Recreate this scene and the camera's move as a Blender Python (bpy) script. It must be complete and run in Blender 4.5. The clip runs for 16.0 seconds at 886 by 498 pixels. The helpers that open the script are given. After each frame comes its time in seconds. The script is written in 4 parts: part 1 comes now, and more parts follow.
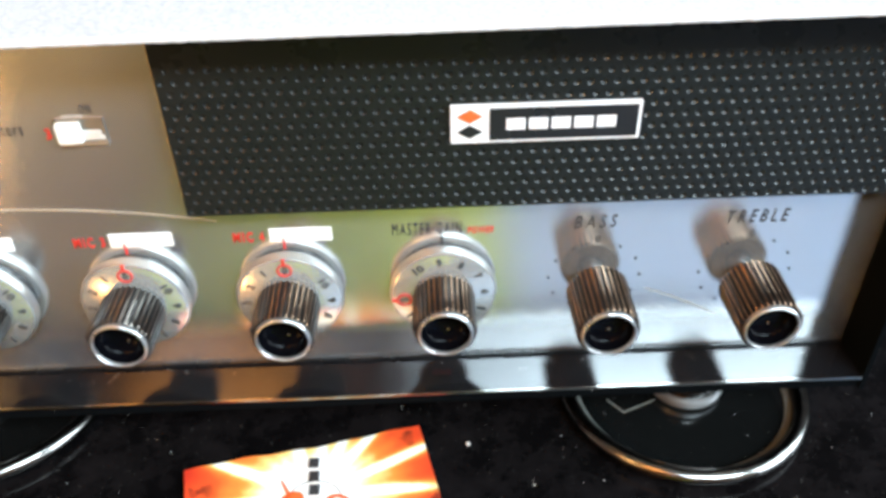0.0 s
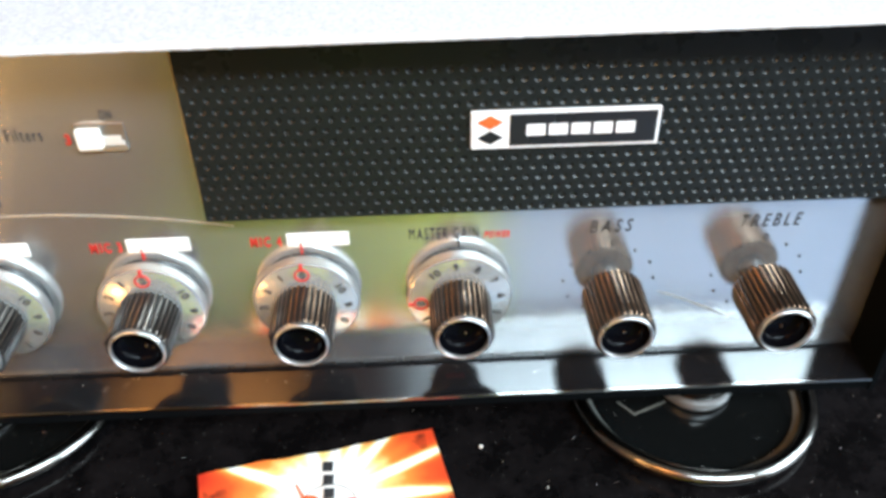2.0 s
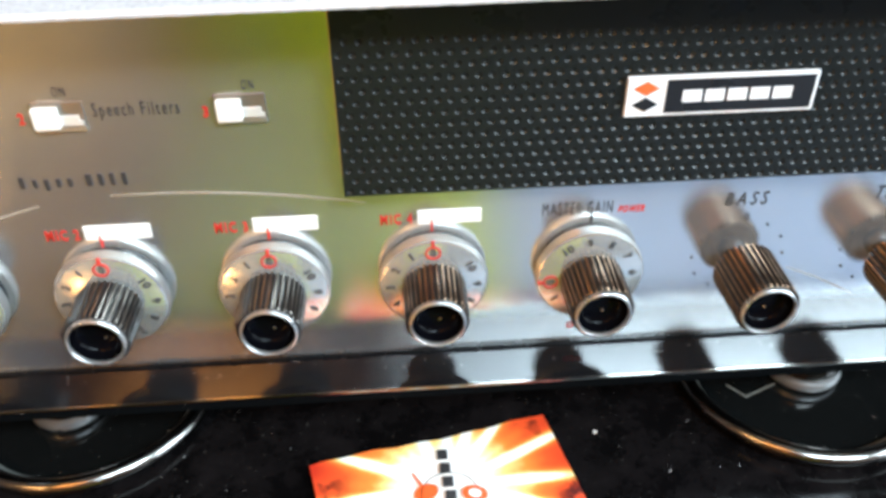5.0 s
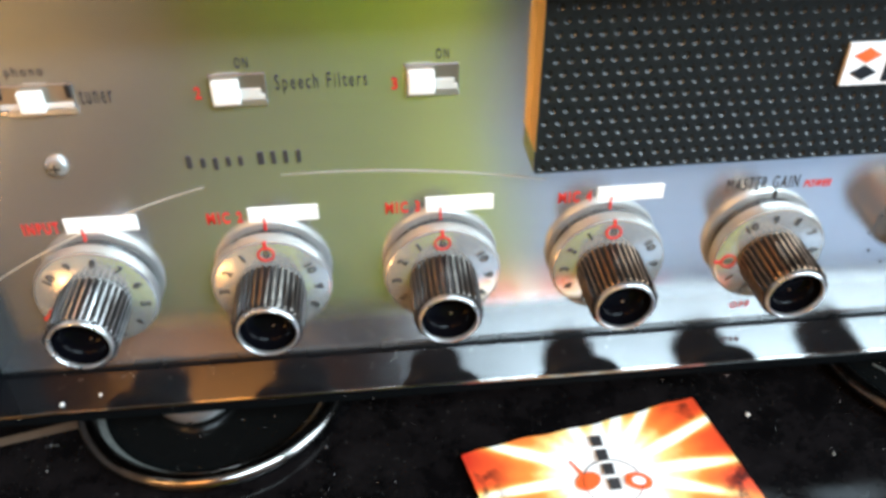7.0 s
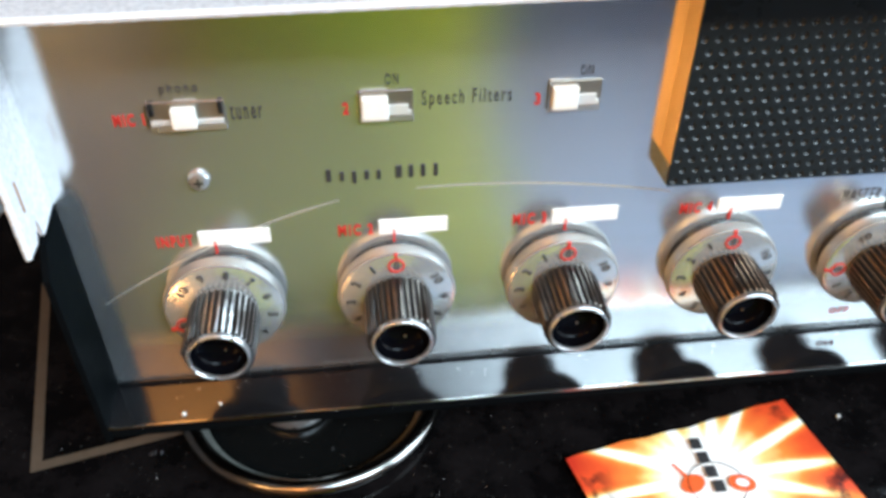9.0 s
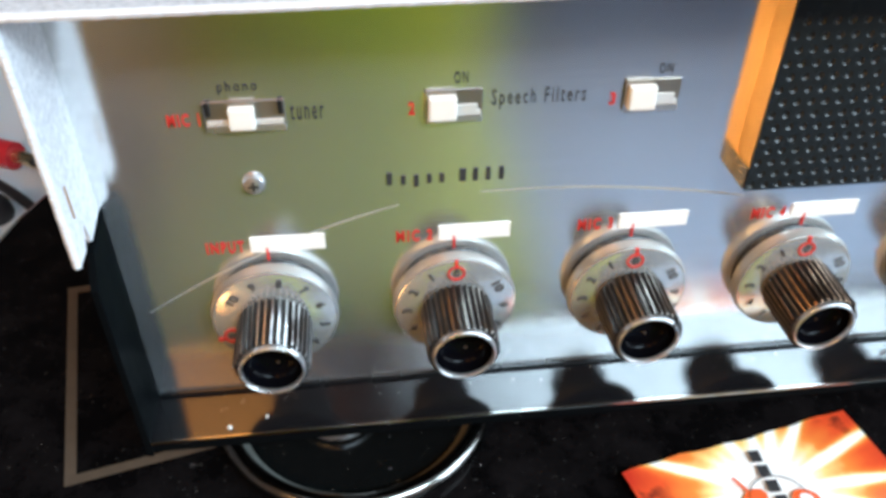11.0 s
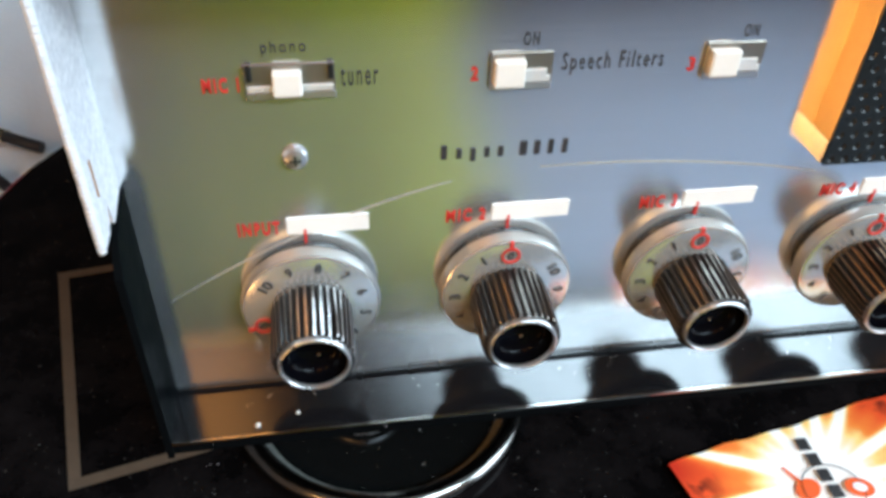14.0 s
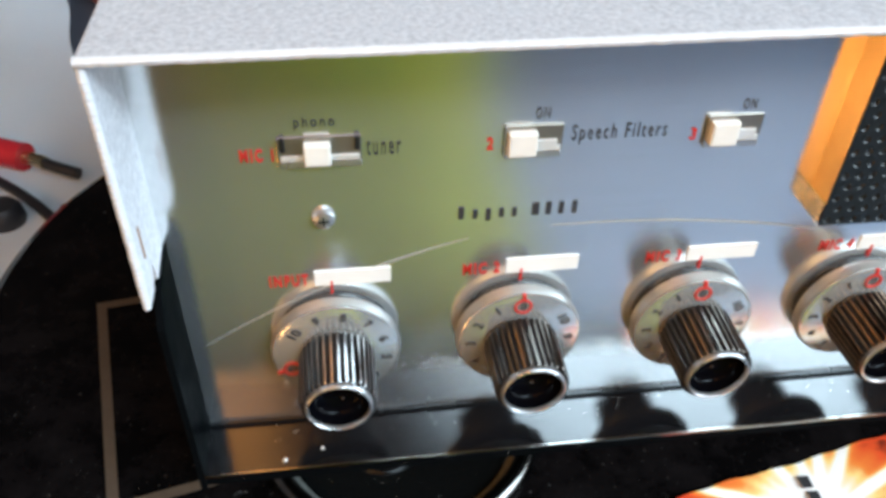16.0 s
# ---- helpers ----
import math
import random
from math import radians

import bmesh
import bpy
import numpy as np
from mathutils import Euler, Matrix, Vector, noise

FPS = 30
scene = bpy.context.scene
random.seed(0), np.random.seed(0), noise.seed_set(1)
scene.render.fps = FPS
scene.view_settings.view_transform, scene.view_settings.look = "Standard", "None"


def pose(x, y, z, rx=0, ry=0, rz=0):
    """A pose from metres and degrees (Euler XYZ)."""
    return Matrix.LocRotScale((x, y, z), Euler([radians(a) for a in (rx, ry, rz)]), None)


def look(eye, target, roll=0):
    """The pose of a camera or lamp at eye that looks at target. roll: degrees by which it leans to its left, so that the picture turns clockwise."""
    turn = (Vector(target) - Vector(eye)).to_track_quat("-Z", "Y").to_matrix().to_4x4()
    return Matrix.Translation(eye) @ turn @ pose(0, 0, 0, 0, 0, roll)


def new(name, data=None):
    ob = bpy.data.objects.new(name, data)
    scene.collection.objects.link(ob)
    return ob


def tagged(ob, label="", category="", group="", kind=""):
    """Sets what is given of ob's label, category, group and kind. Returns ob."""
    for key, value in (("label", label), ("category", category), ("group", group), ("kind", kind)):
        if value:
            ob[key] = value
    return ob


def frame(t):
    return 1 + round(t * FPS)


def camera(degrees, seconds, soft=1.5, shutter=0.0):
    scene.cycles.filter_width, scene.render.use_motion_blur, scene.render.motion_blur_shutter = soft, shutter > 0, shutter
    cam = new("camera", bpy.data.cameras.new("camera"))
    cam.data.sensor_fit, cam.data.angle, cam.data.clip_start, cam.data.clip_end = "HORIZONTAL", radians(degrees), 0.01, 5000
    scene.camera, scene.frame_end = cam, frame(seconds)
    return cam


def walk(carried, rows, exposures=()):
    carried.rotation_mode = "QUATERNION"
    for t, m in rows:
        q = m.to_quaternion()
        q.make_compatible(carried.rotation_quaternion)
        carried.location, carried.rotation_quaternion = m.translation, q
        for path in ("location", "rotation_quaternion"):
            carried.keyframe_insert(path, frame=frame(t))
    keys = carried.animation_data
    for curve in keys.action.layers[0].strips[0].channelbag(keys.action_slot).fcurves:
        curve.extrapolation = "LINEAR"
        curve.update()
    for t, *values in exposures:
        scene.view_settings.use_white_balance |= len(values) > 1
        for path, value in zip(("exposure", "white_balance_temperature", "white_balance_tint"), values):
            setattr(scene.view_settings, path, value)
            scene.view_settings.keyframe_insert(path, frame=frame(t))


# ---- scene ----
# camera and its walk
cam = camera(56.7, 16.0, soft=3.6)
PATH = [
    (0, (0.046, -0.208, 0.245), (0.071, 1.385, -0.964), -1.5),
    (0.5, (0.048, -0.208, 0.243), (0.067, 1.383, -0.969), -1.6),
    (1, (0.048, -0.209, 0.244), (0.069, 1.38, -0.97), -1.4),
    (1.5, (0.043, -0.21, 0.246), (0.073, 1.382, -0.965), -1.2),
    (2, (0.037, -0.208, 0.247), (0.091, 1.385, -0.962), -1.0),
    (2.5, (0.032, -0.206, 0.243), (0.071, 1.428, -0.91), -1.8),
    (3, (0.029, -0.202, 0.236), (0.054, 1.45, -0.891), -2.8),
    (3.2, (0.029, -0.201, 0.232), (0.063, 1.44, -0.911), -2.1),
    (5.5, (-0.023, -0.207, 0.235), (0.101, 1.396, -0.954), -0.4),
    (6, (-0.033, -0.203, 0.232), (0.114, 1.395, -0.961), 0.1),
    (6.5, (-0.049, -0.196, 0.229), (0.098, 1.396, -0.972), -0.2),
    (7, (-0.067, -0.19, 0.228), (0.079, 1.378, -1.005), -0.4),
    (7.5, (-0.081, -0.191, 0.233), (0.072, 1.377, -0.999), -0.3),
    (8, (-0.09, -0.19, 0.235), (0.085, 1.372, -1.001), 0.2),
    (8.5, (-0.1, -0.185, 0.237), (0.099, 1.359, -1.019), 0.6),
    (9, (-0.108, -0.184, 0.235), (0.081, 1.361, -1.021), 0.5),
    (9.5, (-0.111, -0.181, 0.235), (0.076, 1.353, -1.034), 0.6),
    (11.8, (-0.128, -0.166, 0.228), (0.088, 1.375, -1.029), 1.2),
    (12, (-0.126, -0.164, 0.228), (0.11, 1.374, -1.029), 1.0),
    (12.5, (-0.133, -0.156, 0.227), (0.133, 1.374, -1.034), 1.1),
    (13, (-0.135, -0.153, 0.224), (0.144, 1.359, -1.055), 1.7),
    (13.5, (-0.142, -0.152, 0.222), (0.142, 1.35, -1.068), 2.5),
    (14, (-0.145, -0.154, 0.218), (0.142, 1.339, -1.081), 2.8),
    (14.5, (-0.144, -0.153, 0.222), (0.146, 1.361, -1.053), 2.8),
    (15, (-0.143, -0.151, 0.228), (0.137, 1.367, -1.043), 2.7),
    (15.5, (-0.144, -0.154, 0.237), (0.137, 1.357, -1.042), 2.9),
    (16, (-0.145, -0.157, 0.236), (0.091, 1.353, -1.054), 2.1),
]
walk(cam, [(t, look(eye, target, roll)) for t, eye, target, roll in PATH],
     [(0.0, 0.33, 6450, 10), (3.2, 0.28, 6450, 10), (6.0, 0.21, 6350, 10), (9.5, -0.02, 6200, 10), (12.0, -0.13, 6150, 10), (16.0, -0.22, 6250, 10)])

# ------------------------------------------------------------------ light
world = bpy.data.worlds.new("sky")
scene.world = world
world.use_nodes = True
wn = world.node_tree
sky = wn.nodes.new("ShaderNodeTexSky")
sky.sky_type = "NISHITA"
sky.sun_disc = False
sky.sun_elevation = radians(38)
sky.sun_rotation = radians(150)
wn.links.new(sky.outputs[0], wn.nodes["Background"].inputs[0])
wn.nodes["Background"].inputs[1].default_value = 0.12

ROOM = dict(x0=-2.0, x1=2.0, y0=-1.7, y1=2.2, z0=-0.72, z1=2.6)
WIN = dict(x0=-0.42, x1=1.9, z0=1.64, z1=2.46)


def area(name, eye, target, sx, sy, power, colour):
    lamp = bpy.data.lights.new(name, "AREA")
    lamp.shape, lamp.size, lamp.size_y, lamp.energy, lamp.color = "RECTANGLE", sx, sy, power, colour
    ob = new(name, lamp)
    ob.matrix_world = look(eye, target)
    return ob


# daylight in the window's opening; the warm lamp is added, unseen
area("window_light", ((WIN["x0"] + WIN["x1"]) / 2, ROOM["y0"] + 0.02, (WIN["z0"] + WIN["z1"]) / 2),
     ((WIN["x0"] + WIN["x1"]) / 2, 0.0, (WIN["z0"] + WIN["z1"]) / 2), 2.30, 0.80, 236, (0.69, 0.88, 1.0))
# no east window is known: opening and light added to brighten the floor
EAST = dict(y0=-1.4, y1=0.2, z0=0.1, z1=1.8)
area("window_light", (ROOM["x1"] - 0.02, -0.6, 0.95), (0.0, -0.6, 0.95), 1.55, 1.65, 88, (0.74, 0.89, 1.0))
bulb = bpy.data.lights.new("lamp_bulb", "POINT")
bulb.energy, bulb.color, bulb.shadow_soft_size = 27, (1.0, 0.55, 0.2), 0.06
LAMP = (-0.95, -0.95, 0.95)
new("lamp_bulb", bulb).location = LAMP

# -------------------------------------------------------------- materials


class Nodes:
    """A short way to write a node material."""

    def __init__(self, name, colour=(0.5, 0.5, 0.5), rough=0.5, metal=0.0, **more):
        self.mat = bpy.data.materials.new(name)
        self.mat.use_nodes = True
        self.tree = self.mat.node_tree
        self.bsdf = self.tree.nodes["Principled BSDF"]
        self.set("Base Color", (*colour, 1))
        self.set("Roughness", rough)
        self.set("Metallic", metal)
        for key, value in more.items():
            self.set(key.replace("_", " "), value)

    def set(self, key, value):
        self.bsdf.inputs[key].default_value = value
        return self

    def add(self, kind, **values):
        node = self.tree.nodes.new(kind)
        for key, value in values.items():
            node.inputs[key.replace("_", " ")].default_value = value
        return node

    def coords(self, scale=(1, 1, 1), place=(0, 0, 0)):
        tex = self.add("ShaderNodeTexCoord")
        m = self.add("ShaderNodeMapping", Scale=scale, Location=place)
        self.tree.links.new(tex.outputs["Object"], m.inputs[0])
        return m.outputs[0]

    def noise(self, scale, detail=4, stretch=(1, 1, 1), rough=0.6):
        n = self.add("ShaderNodeTexNoise", Scale=scale, Detail=detail, Roughness=rough)
        self.tree.links.new(self.coords(stretch), n.inputs["Vector"])
        return n.outputs[0]

    def ramp(self, fac, stops):
        r = self.add("ShaderNodeValToRGB")
        el = r.color_ramp.elements
        while len(el) < len(stops):
            el.new(0.5)
        for e, (at, c) in zip(el, stops):
            e.position = at
            e.color = (*c, 1) if len(c) == 3 else (c[0], c[0], c[0], 1)
        self.tree.links.new(fac, r.inputs[0])
        return r.outputs[0]

    def mix(self, fac, a, b):
        m = self.tree.nodes.new("ShaderNodeMix")
        m.data_type = "RGBA"
        for socket, value in ((m.inputs[0], fac), (m.inputs[6], a), (m.inputs[7], b)):
            if hasattr(value, "links"):
                self.tree.links.new(value, socket)
            else:
                socket.default_value = (*value, 1) if isinstance(value, tuple) else value
        return m.outputs[2]

    def to(self, out, key):
        self.tree.links.new(out, self.bsdf.inputs[key])
        return self

    def bump(self, height, strength=0.2, distance=0.001):
        b = self.add("ShaderNodeBump", Strength=strength, Distance=distance)
        self.tree.links.new(height, b.inputs["Height"])
        self.tree.links.new(b.outputs[0], self.bsdf.inputs["Normal"])
        return self


def plain(name, colour, rough=0.5, metal=0.0, vary=0.12, scale=300, **more):
    """A surface with light grain in colour and gloss."""
    n = Nodes(name, colour, rough, metal, **more)
    f = n.noise(scale)
    n.to(n.mix(f, tuple(c * (1 - vary) for c in colour), tuple(min(1, c * (1 + vary)) for c in colour)), "Base Color")
    n.to(n.ramp(n.noise(scale * 0.2, 3), [(0.3, (max(0.02, rough * 0.8),)), (0.7, (min(1, rough * 1.25),))]), "Roughness")
    return n.mat


def brushed(name):
    """Brushed metal: a clear lobe that shows the room, and a little dull scatter from the fine brush marks."""
    n = Nodes(name, (0.66, 0.67, 0.68), 0.6)
    streak = n.noise(900, 3, (0.02, 1, 1))
    blotch = n.noise(24, 4)
    clear = n.tree.nodes.new("ShaderNodeBsdfAnisotropic")
    clear.distribution = "BECKMANN"
    clear.inputs["Anisotropy"].default_value = 0.3
    n.tree.links.new(n.mix(streak, (0.80, 0.81, 0.80), (0.92, 0.93, 0.92)), clear.inputs["Color"])
    n.tree.links.new(n.ramp(blotch, [(0.3, (0.18,)), (0.7, (0.215,))]), clear.inputs["Roughness"])
    along = n.add("ShaderNodeCombineXYZ", X=1.0)
    n.tree.links.new(along.outputs[0], clear.inputs["Tangent"])
    b = n.add("ShaderNodeBump", Strength=0.05, Distance=0.0002)
    n.tree.links.new(streak, b.inputs["Height"])
    n.tree.links.new(b.outputs[0], clear.inputs["Normal"])
    both = n.tree.nodes.new("ShaderNodeMixShader")
    both.inputs[0].default_value = 0.11
    n.tree.links.new(clear.outputs[0], both.inputs[1])
    n.tree.links.new(n.bsdf.outputs[0], both.inputs[2])
    out = [k for k in n.tree.nodes if k.type == "OUTPUT_MATERIAL"][0]
    n.tree.links.new(both.outputs[0], out.inputs[0])
    return n.mat


def hammered(name):
    n = Nodes(name, (0.5, 0.51, 0.52), 0.5)
    f = n.noise(800, 4)
    n.to(n.ramp(f, [(0.34, (0.50, 0.50, 0.52)), (0.5, (0.61, 0.61, 0.63)), (0.68, (0.73, 0.73, 0.75))]), "Base Color")
    n.bump(f, 0.35, 0.0006)
    return n.mat


def speckled_black(name):
    n = Nodes(name, (0.012, 0.012, 0.013), 0.09)
    f = n.noise(700, 2, rough=0.4)
    dirt = n.noise(14, 5)
    n.set("Specular IOR Level", 0.09)
    scuff = n.noise(60, 6, rough=0.75)
    ground = n.mix(n.ramp(scuff, [(0.42, (0,)), (0.72, (1,))]), (0.0022, 0.002, 0.0022), (0.0095, 0.0082, 0.0086))
    base = n.mix(n.ramp(f, [(0.70, (0,)), (0.80, (1,))]), ground, (0.06, 0.058, 0.054))
    n.to(base, "Base Color")
    n.to(n.ramp(dirt, [(0.35, (0.06,)), (0.7, (0.2,))]), "Roughness")
    return n.mat


def cloth(name, a, b, scale=60):
    n = Nodes(name, a, 0.9)
    n.to(n.mix(n.noise(scale, 5), a, b), "Base Color")
    n.bump(n.noise(scale * 12, 3), 0.3, 0.001)
    return n.mat


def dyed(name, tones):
    """Reflected brightness put into a cloth's colour: brown through moss to yellow-green along x."""
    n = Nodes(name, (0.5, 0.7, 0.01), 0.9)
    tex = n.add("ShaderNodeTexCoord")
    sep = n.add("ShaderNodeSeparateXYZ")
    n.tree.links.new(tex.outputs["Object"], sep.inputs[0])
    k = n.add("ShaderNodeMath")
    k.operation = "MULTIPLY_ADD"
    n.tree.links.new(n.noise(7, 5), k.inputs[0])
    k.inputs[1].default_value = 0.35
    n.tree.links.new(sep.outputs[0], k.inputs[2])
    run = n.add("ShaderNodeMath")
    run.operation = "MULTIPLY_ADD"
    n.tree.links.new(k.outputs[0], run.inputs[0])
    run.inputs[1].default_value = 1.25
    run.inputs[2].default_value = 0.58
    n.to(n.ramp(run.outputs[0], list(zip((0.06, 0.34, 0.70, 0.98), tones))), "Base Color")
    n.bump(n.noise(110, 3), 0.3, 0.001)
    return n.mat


def wood(name, a, b):
    n = Nodes(name, a, 0.45)
    n.to(n.mix(n.noise(14, 6, (1, 9, 1)), a, b), "Base Color")
    n.bump(n.noise(60, 4, (1, 9, 1)), 0.1, 0.001)
    return n.mat


def burst(name):
    """Printed card: white-hot centre, orange and red rays, dark blots along the edge."""
    n = Nodes(name, (1, 0.3, 0.05), 0.35)
    tex = n.add("ShaderNodeTexCoord")
    sep = n.add("ShaderNodeSeparateXYZ")
    n.tree.links.new(tex.outputs["Object"], sep.inputs[0])

    def m(op, a, b=0.0):
        k = n.tree.nodes.new("ShaderNodeMath")
        k.operation = op
        for s, v in ((k.inputs[0], a), (k.inputs[1], b)):
            if hasattr(v, "links"):
                n.tree.links.new(v, s)
            else:
                s.default_value = v
        return k.outputs[0]
    x, y = m("MULTIPLY", sep.outputs[0], 1.0), sep.outputs[1]
    r = m("SQRT", m("ADD", m("MULTIPLY", x, x), m("MULTIPLY", y, y)))
    ang = m("ARCTAN2", y, x)
    spike = None
    for deg, length in ((160, 0.026), (112, 0.022), (88, 0.012), (70, 0.020), (53, 0.024), (24, 0.028), (0, 0.024), (188, 0.022), (214, 0.026), (250, 0.022), (285, 0.024), (318, 0.026), (342, 0.018)):
        lobe = m("MULTIPLY", m("POWER", m("MAXIMUM", m("COSINE", m("SUBTRACT", ang, radians(deg))), 0.0), 420.0), length)
        spike = lobe if spike is None else m("ADD", spike, lobe)
    streak = m("MULTIPLY", m("SINE", m("MULTIPLY", ang, 31.0)), 0.0008)
    heat = m("SUBTRACT", r, m("ADD", m("ADD", spike, streak), m("MULTIPLY", m("SUBTRACT", n.noise(60, 4), 0.5), 0.016)))
    col = n.ramp(m("MULTIPLY", heat, 20.0), [(0.28, (1, 0.98, 0.93)), (0.40, (1, 0.74, 0.26)), (0.52, (0.95, 0.28, 0.05)), (0.72, (0.82, 0.10, 0.025)), (0.95, (0.55, 0.035, 0.015))])
    blot = n.ramp(n.noise(70, 4), [(0.53, (0,)), (0.62, (1,))])
    edge = n.ramp(m("MULTIPLY", r, 20.0), [(0.66, (0,)), (0.82, (1,))])
    n.to(n.mix(m("MULTIPLY", blot, edge), col, (0.08, 0.01, 0.008)), "Base Color")
    return n.mat


M = dict(
    panel=brushed("brushed_aluminium"),
    lip=plain("glossy_black_enamel", (0.006, 0.006, 0.007), 0.085, 0.0, IOR=1.46),
    black=plain("black_enamel", (0.008, 0.009, 0.010), 0.25, Specular_IOR_Level=0.3),
    cover=hammered("grey_hammer_paint"),
    grille=plain("black_vinyl", (0.0105, 0.0125, 0.012), 0.28, scale=500, Specular_IOR_Level=0.26),
    # orange reflection on the bare metal side, put into the strip's colour
    copper=plain("orange_reflect_strip", (1.0, 0.64, 0.28), 0.33, 0.8, vary=0.05),
    dial=plain("silver_dial", (0.76, 0.76, 0.72), 0.2, 0.76, vary=0.06),
    dial_edge=plain("dull_silver_edge", (0.5, 0.5, 0.48), 0.42, 0.85, vary=0.1),
    rail=plain("bright_rail", (0.82, 0.82, 0.79), 0.3, 0.4, vary=0.06),
    chrome=plain("chrome", (0.62, 0.61, 0.6), 0.12, 1.0, vary=0.15),
    # worn chrome in three tones; room reflections are put into the bright and warm
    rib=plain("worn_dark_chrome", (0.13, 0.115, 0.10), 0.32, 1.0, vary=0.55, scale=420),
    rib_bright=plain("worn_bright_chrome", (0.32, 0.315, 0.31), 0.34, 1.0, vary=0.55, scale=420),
    rib_warm=plain("worn_chrome_warm_reflect", (0.24, 0.155, 0.10), 0.34, 1.0, vary=0.6, scale=420),
    groove=plain("dark_groove", (0.012, 0.010, 0.009), 0.45, 0.2, vary=0.4, scale=420),
    recess=plain("black_cap", (0.002, 0.002, 0.003), 0.12, Specular_IOR_Level=0.05),
    white=plain("cream_paper", (0.85, 0.84, 0.79), 0.6, vary=0.04),
    ivory=plain("ivory_plastic", (0.84, 0.82, 0.75), 0.4, vary=0.05),
    ink=plain("black_ink", (0.03, 0.03, 0.032), 0.5),
    red=plain("red_ink", (0.62, 0.03, 0.02), 0.5),
    orange=plain("orange_enamel", (0.85, 0.13, 0.03), 0.4),
    dull_chrome=plain("dusty_chrome", (0.30, 0.285, 0.265), 0.17, 1.0, vary=0.5),
    satin=plain("satin_nickel", (0.66, 0.66, 0.65), 0.3, 0.9, vary=0.06),
    cheek=plain("matt_black_enamel", (0.0028, 0.0036, 0.0042), 0.4, Specular_IOR_Level=0.004),
    badge=plain("badge_black", (0.012, 0.013, 0.015), 0.3),
    badge_white=plain("badge_white", (0.85, 0.85, 0.85), 0.4),
    table=speckled_black("speckled_black_lacquer"),
    gold=plain("tarnished_gold_line", (0.105, 0.078, 0.055), 0.5, 0.2, vary=0.3),
    glass=plain("smoked_glass", (0.004, 0.0045, 0.0045), 0.07, vary=0.3, Specular_IOR_Level=0.22),
    grime=plain("dusty_grey_rubber", (0.13, 0.13, 0.115), 0.6, vary=0.5, scale=500),
    slot=plain("dull_slot_metal", (0.30, 0.27, 0.23), 0.35, 0.8),
    dust=plain("dust", (0.75, 0.73, 0.68), 0.8),
    scratch=plain("bright_scratch", (0.9, 0.88, 0.8), 0.45, 0.75),
    card=burst("printed_card"),
    sheet=cloth("white_cotton", (0.84, 0.88, 0.93), (0.90, 0.93, 0.96), 20),
    dark=cloth("dark_fabric", (0.06, 0.058, 0.075), (0.095, 0.092, 0.115), 30),
    # green to olive: added cloths, coloured by what the panel reflects
    green=dyed("green_reflect", ((0.15, 0.105, 0.032), (0.23, 0.275, 0.06), (0.33, 0.42, 0.08), (0.66, 0.78, 0.18))),
    pale=cloth("grey_blue_cotton", (0.48, 0.61, 0.83), (0.58, 0.71, 0.90), 9),
    slate=cloth("slate_cotton", (0.055, 0.066, 0.076), (0.08, 0.094, 0.105), 9),
    moss=dyed("moss_reflect", ((0.26, 0.19, 0.02), (0.32, 0.44, 0.004), (0.50, 0.74, 0.004), (0.85, 0.95, 0.04))),
    navy=cloth("blue_grey_cotton", (0.12, 0.14, 0.21), (0.16, 0.185, 0.26), 9),
    olive=cloth("olive_wool", (0.11, 0.07, 0.021), (0.16, 0.105, 0.030), 9),
    floor=wood("brown_boards", (0.22, 0.13, 0.06), (0.32, 0.2, 0.1)),
    wall=wood("orange_wood", (0.13, 0.058, 0.018), (0.19, 0.09, 0.028)),
    wall_dark=plain("dark_panelling", (0.05, 0.045, 0.045), 0.7, vary=0.2, scale=20),
    wainscot=plain("grey_green_paint", (0.16, 0.18, 0.15), 0.6, vary=0.15, scale=14),
    bead=plain("worn_pale_paint", (0.7, 0.7, 0.71), 0.5, vary=0.15, scale=700),
    rust=plain("rust", (0.3, 0.15, 0.06), 0.8),
    ceil=plain("dark_boards", (0.06, 0.055, 0.05), 0.9, vary=0.04, scale=30),
    plug=plain("red_plastic", (0.5, 0.02, 0.03), 0.35),
    cable=plain("black_rubber", (0.015, 0.015, 0.018), 0.4),
    rcable=plain("red_brown_rubber", (0.2, 0.05, 0.04), 0.5),
    brass=plain("brass", (0.75, 0.6, 0.35), 0.25, 1.0),
    rubber=plain("rubber", (0.02, 0.02, 0.02), 0.7),
)

# ---------------------------------------------------------------- helpers


def mesh(name, bm, material):
    me = bpy.data.meshes.new(name)
    bmesh.ops.recalc_face_normals(bm, faces=bm.faces)
    bm.to_mesh(me)
    bm.free()
    me.materials.append(material)
    return me


def part(name, bm, material, parent, label=""):
    """One mesh under a thing or a part, built in the world's coordinates."""
    ob = new(name, mesh(name, bm, material))
    ob.parent = parent
    if parent is not None:
        bpy.context.view_layer.update()
        ob.matrix_parent_inverse = parent.matrix_world.inverted()
    return tagged(ob, label) if label else ob


def thing(name, at, label, category, group="", kind=""):
    ob = new(name)
    ob.location = at
    ob.empty_display_size = 0.01
    return tagged(ob, label, category, group, kind)


def smooth(ob, angle=35):
    me = ob.data
    me.polygons.foreach_set("use_smooth", [True] * len(me.polygons))
    me.set_sharp_from_angle(angle=radians(angle))
    return ob


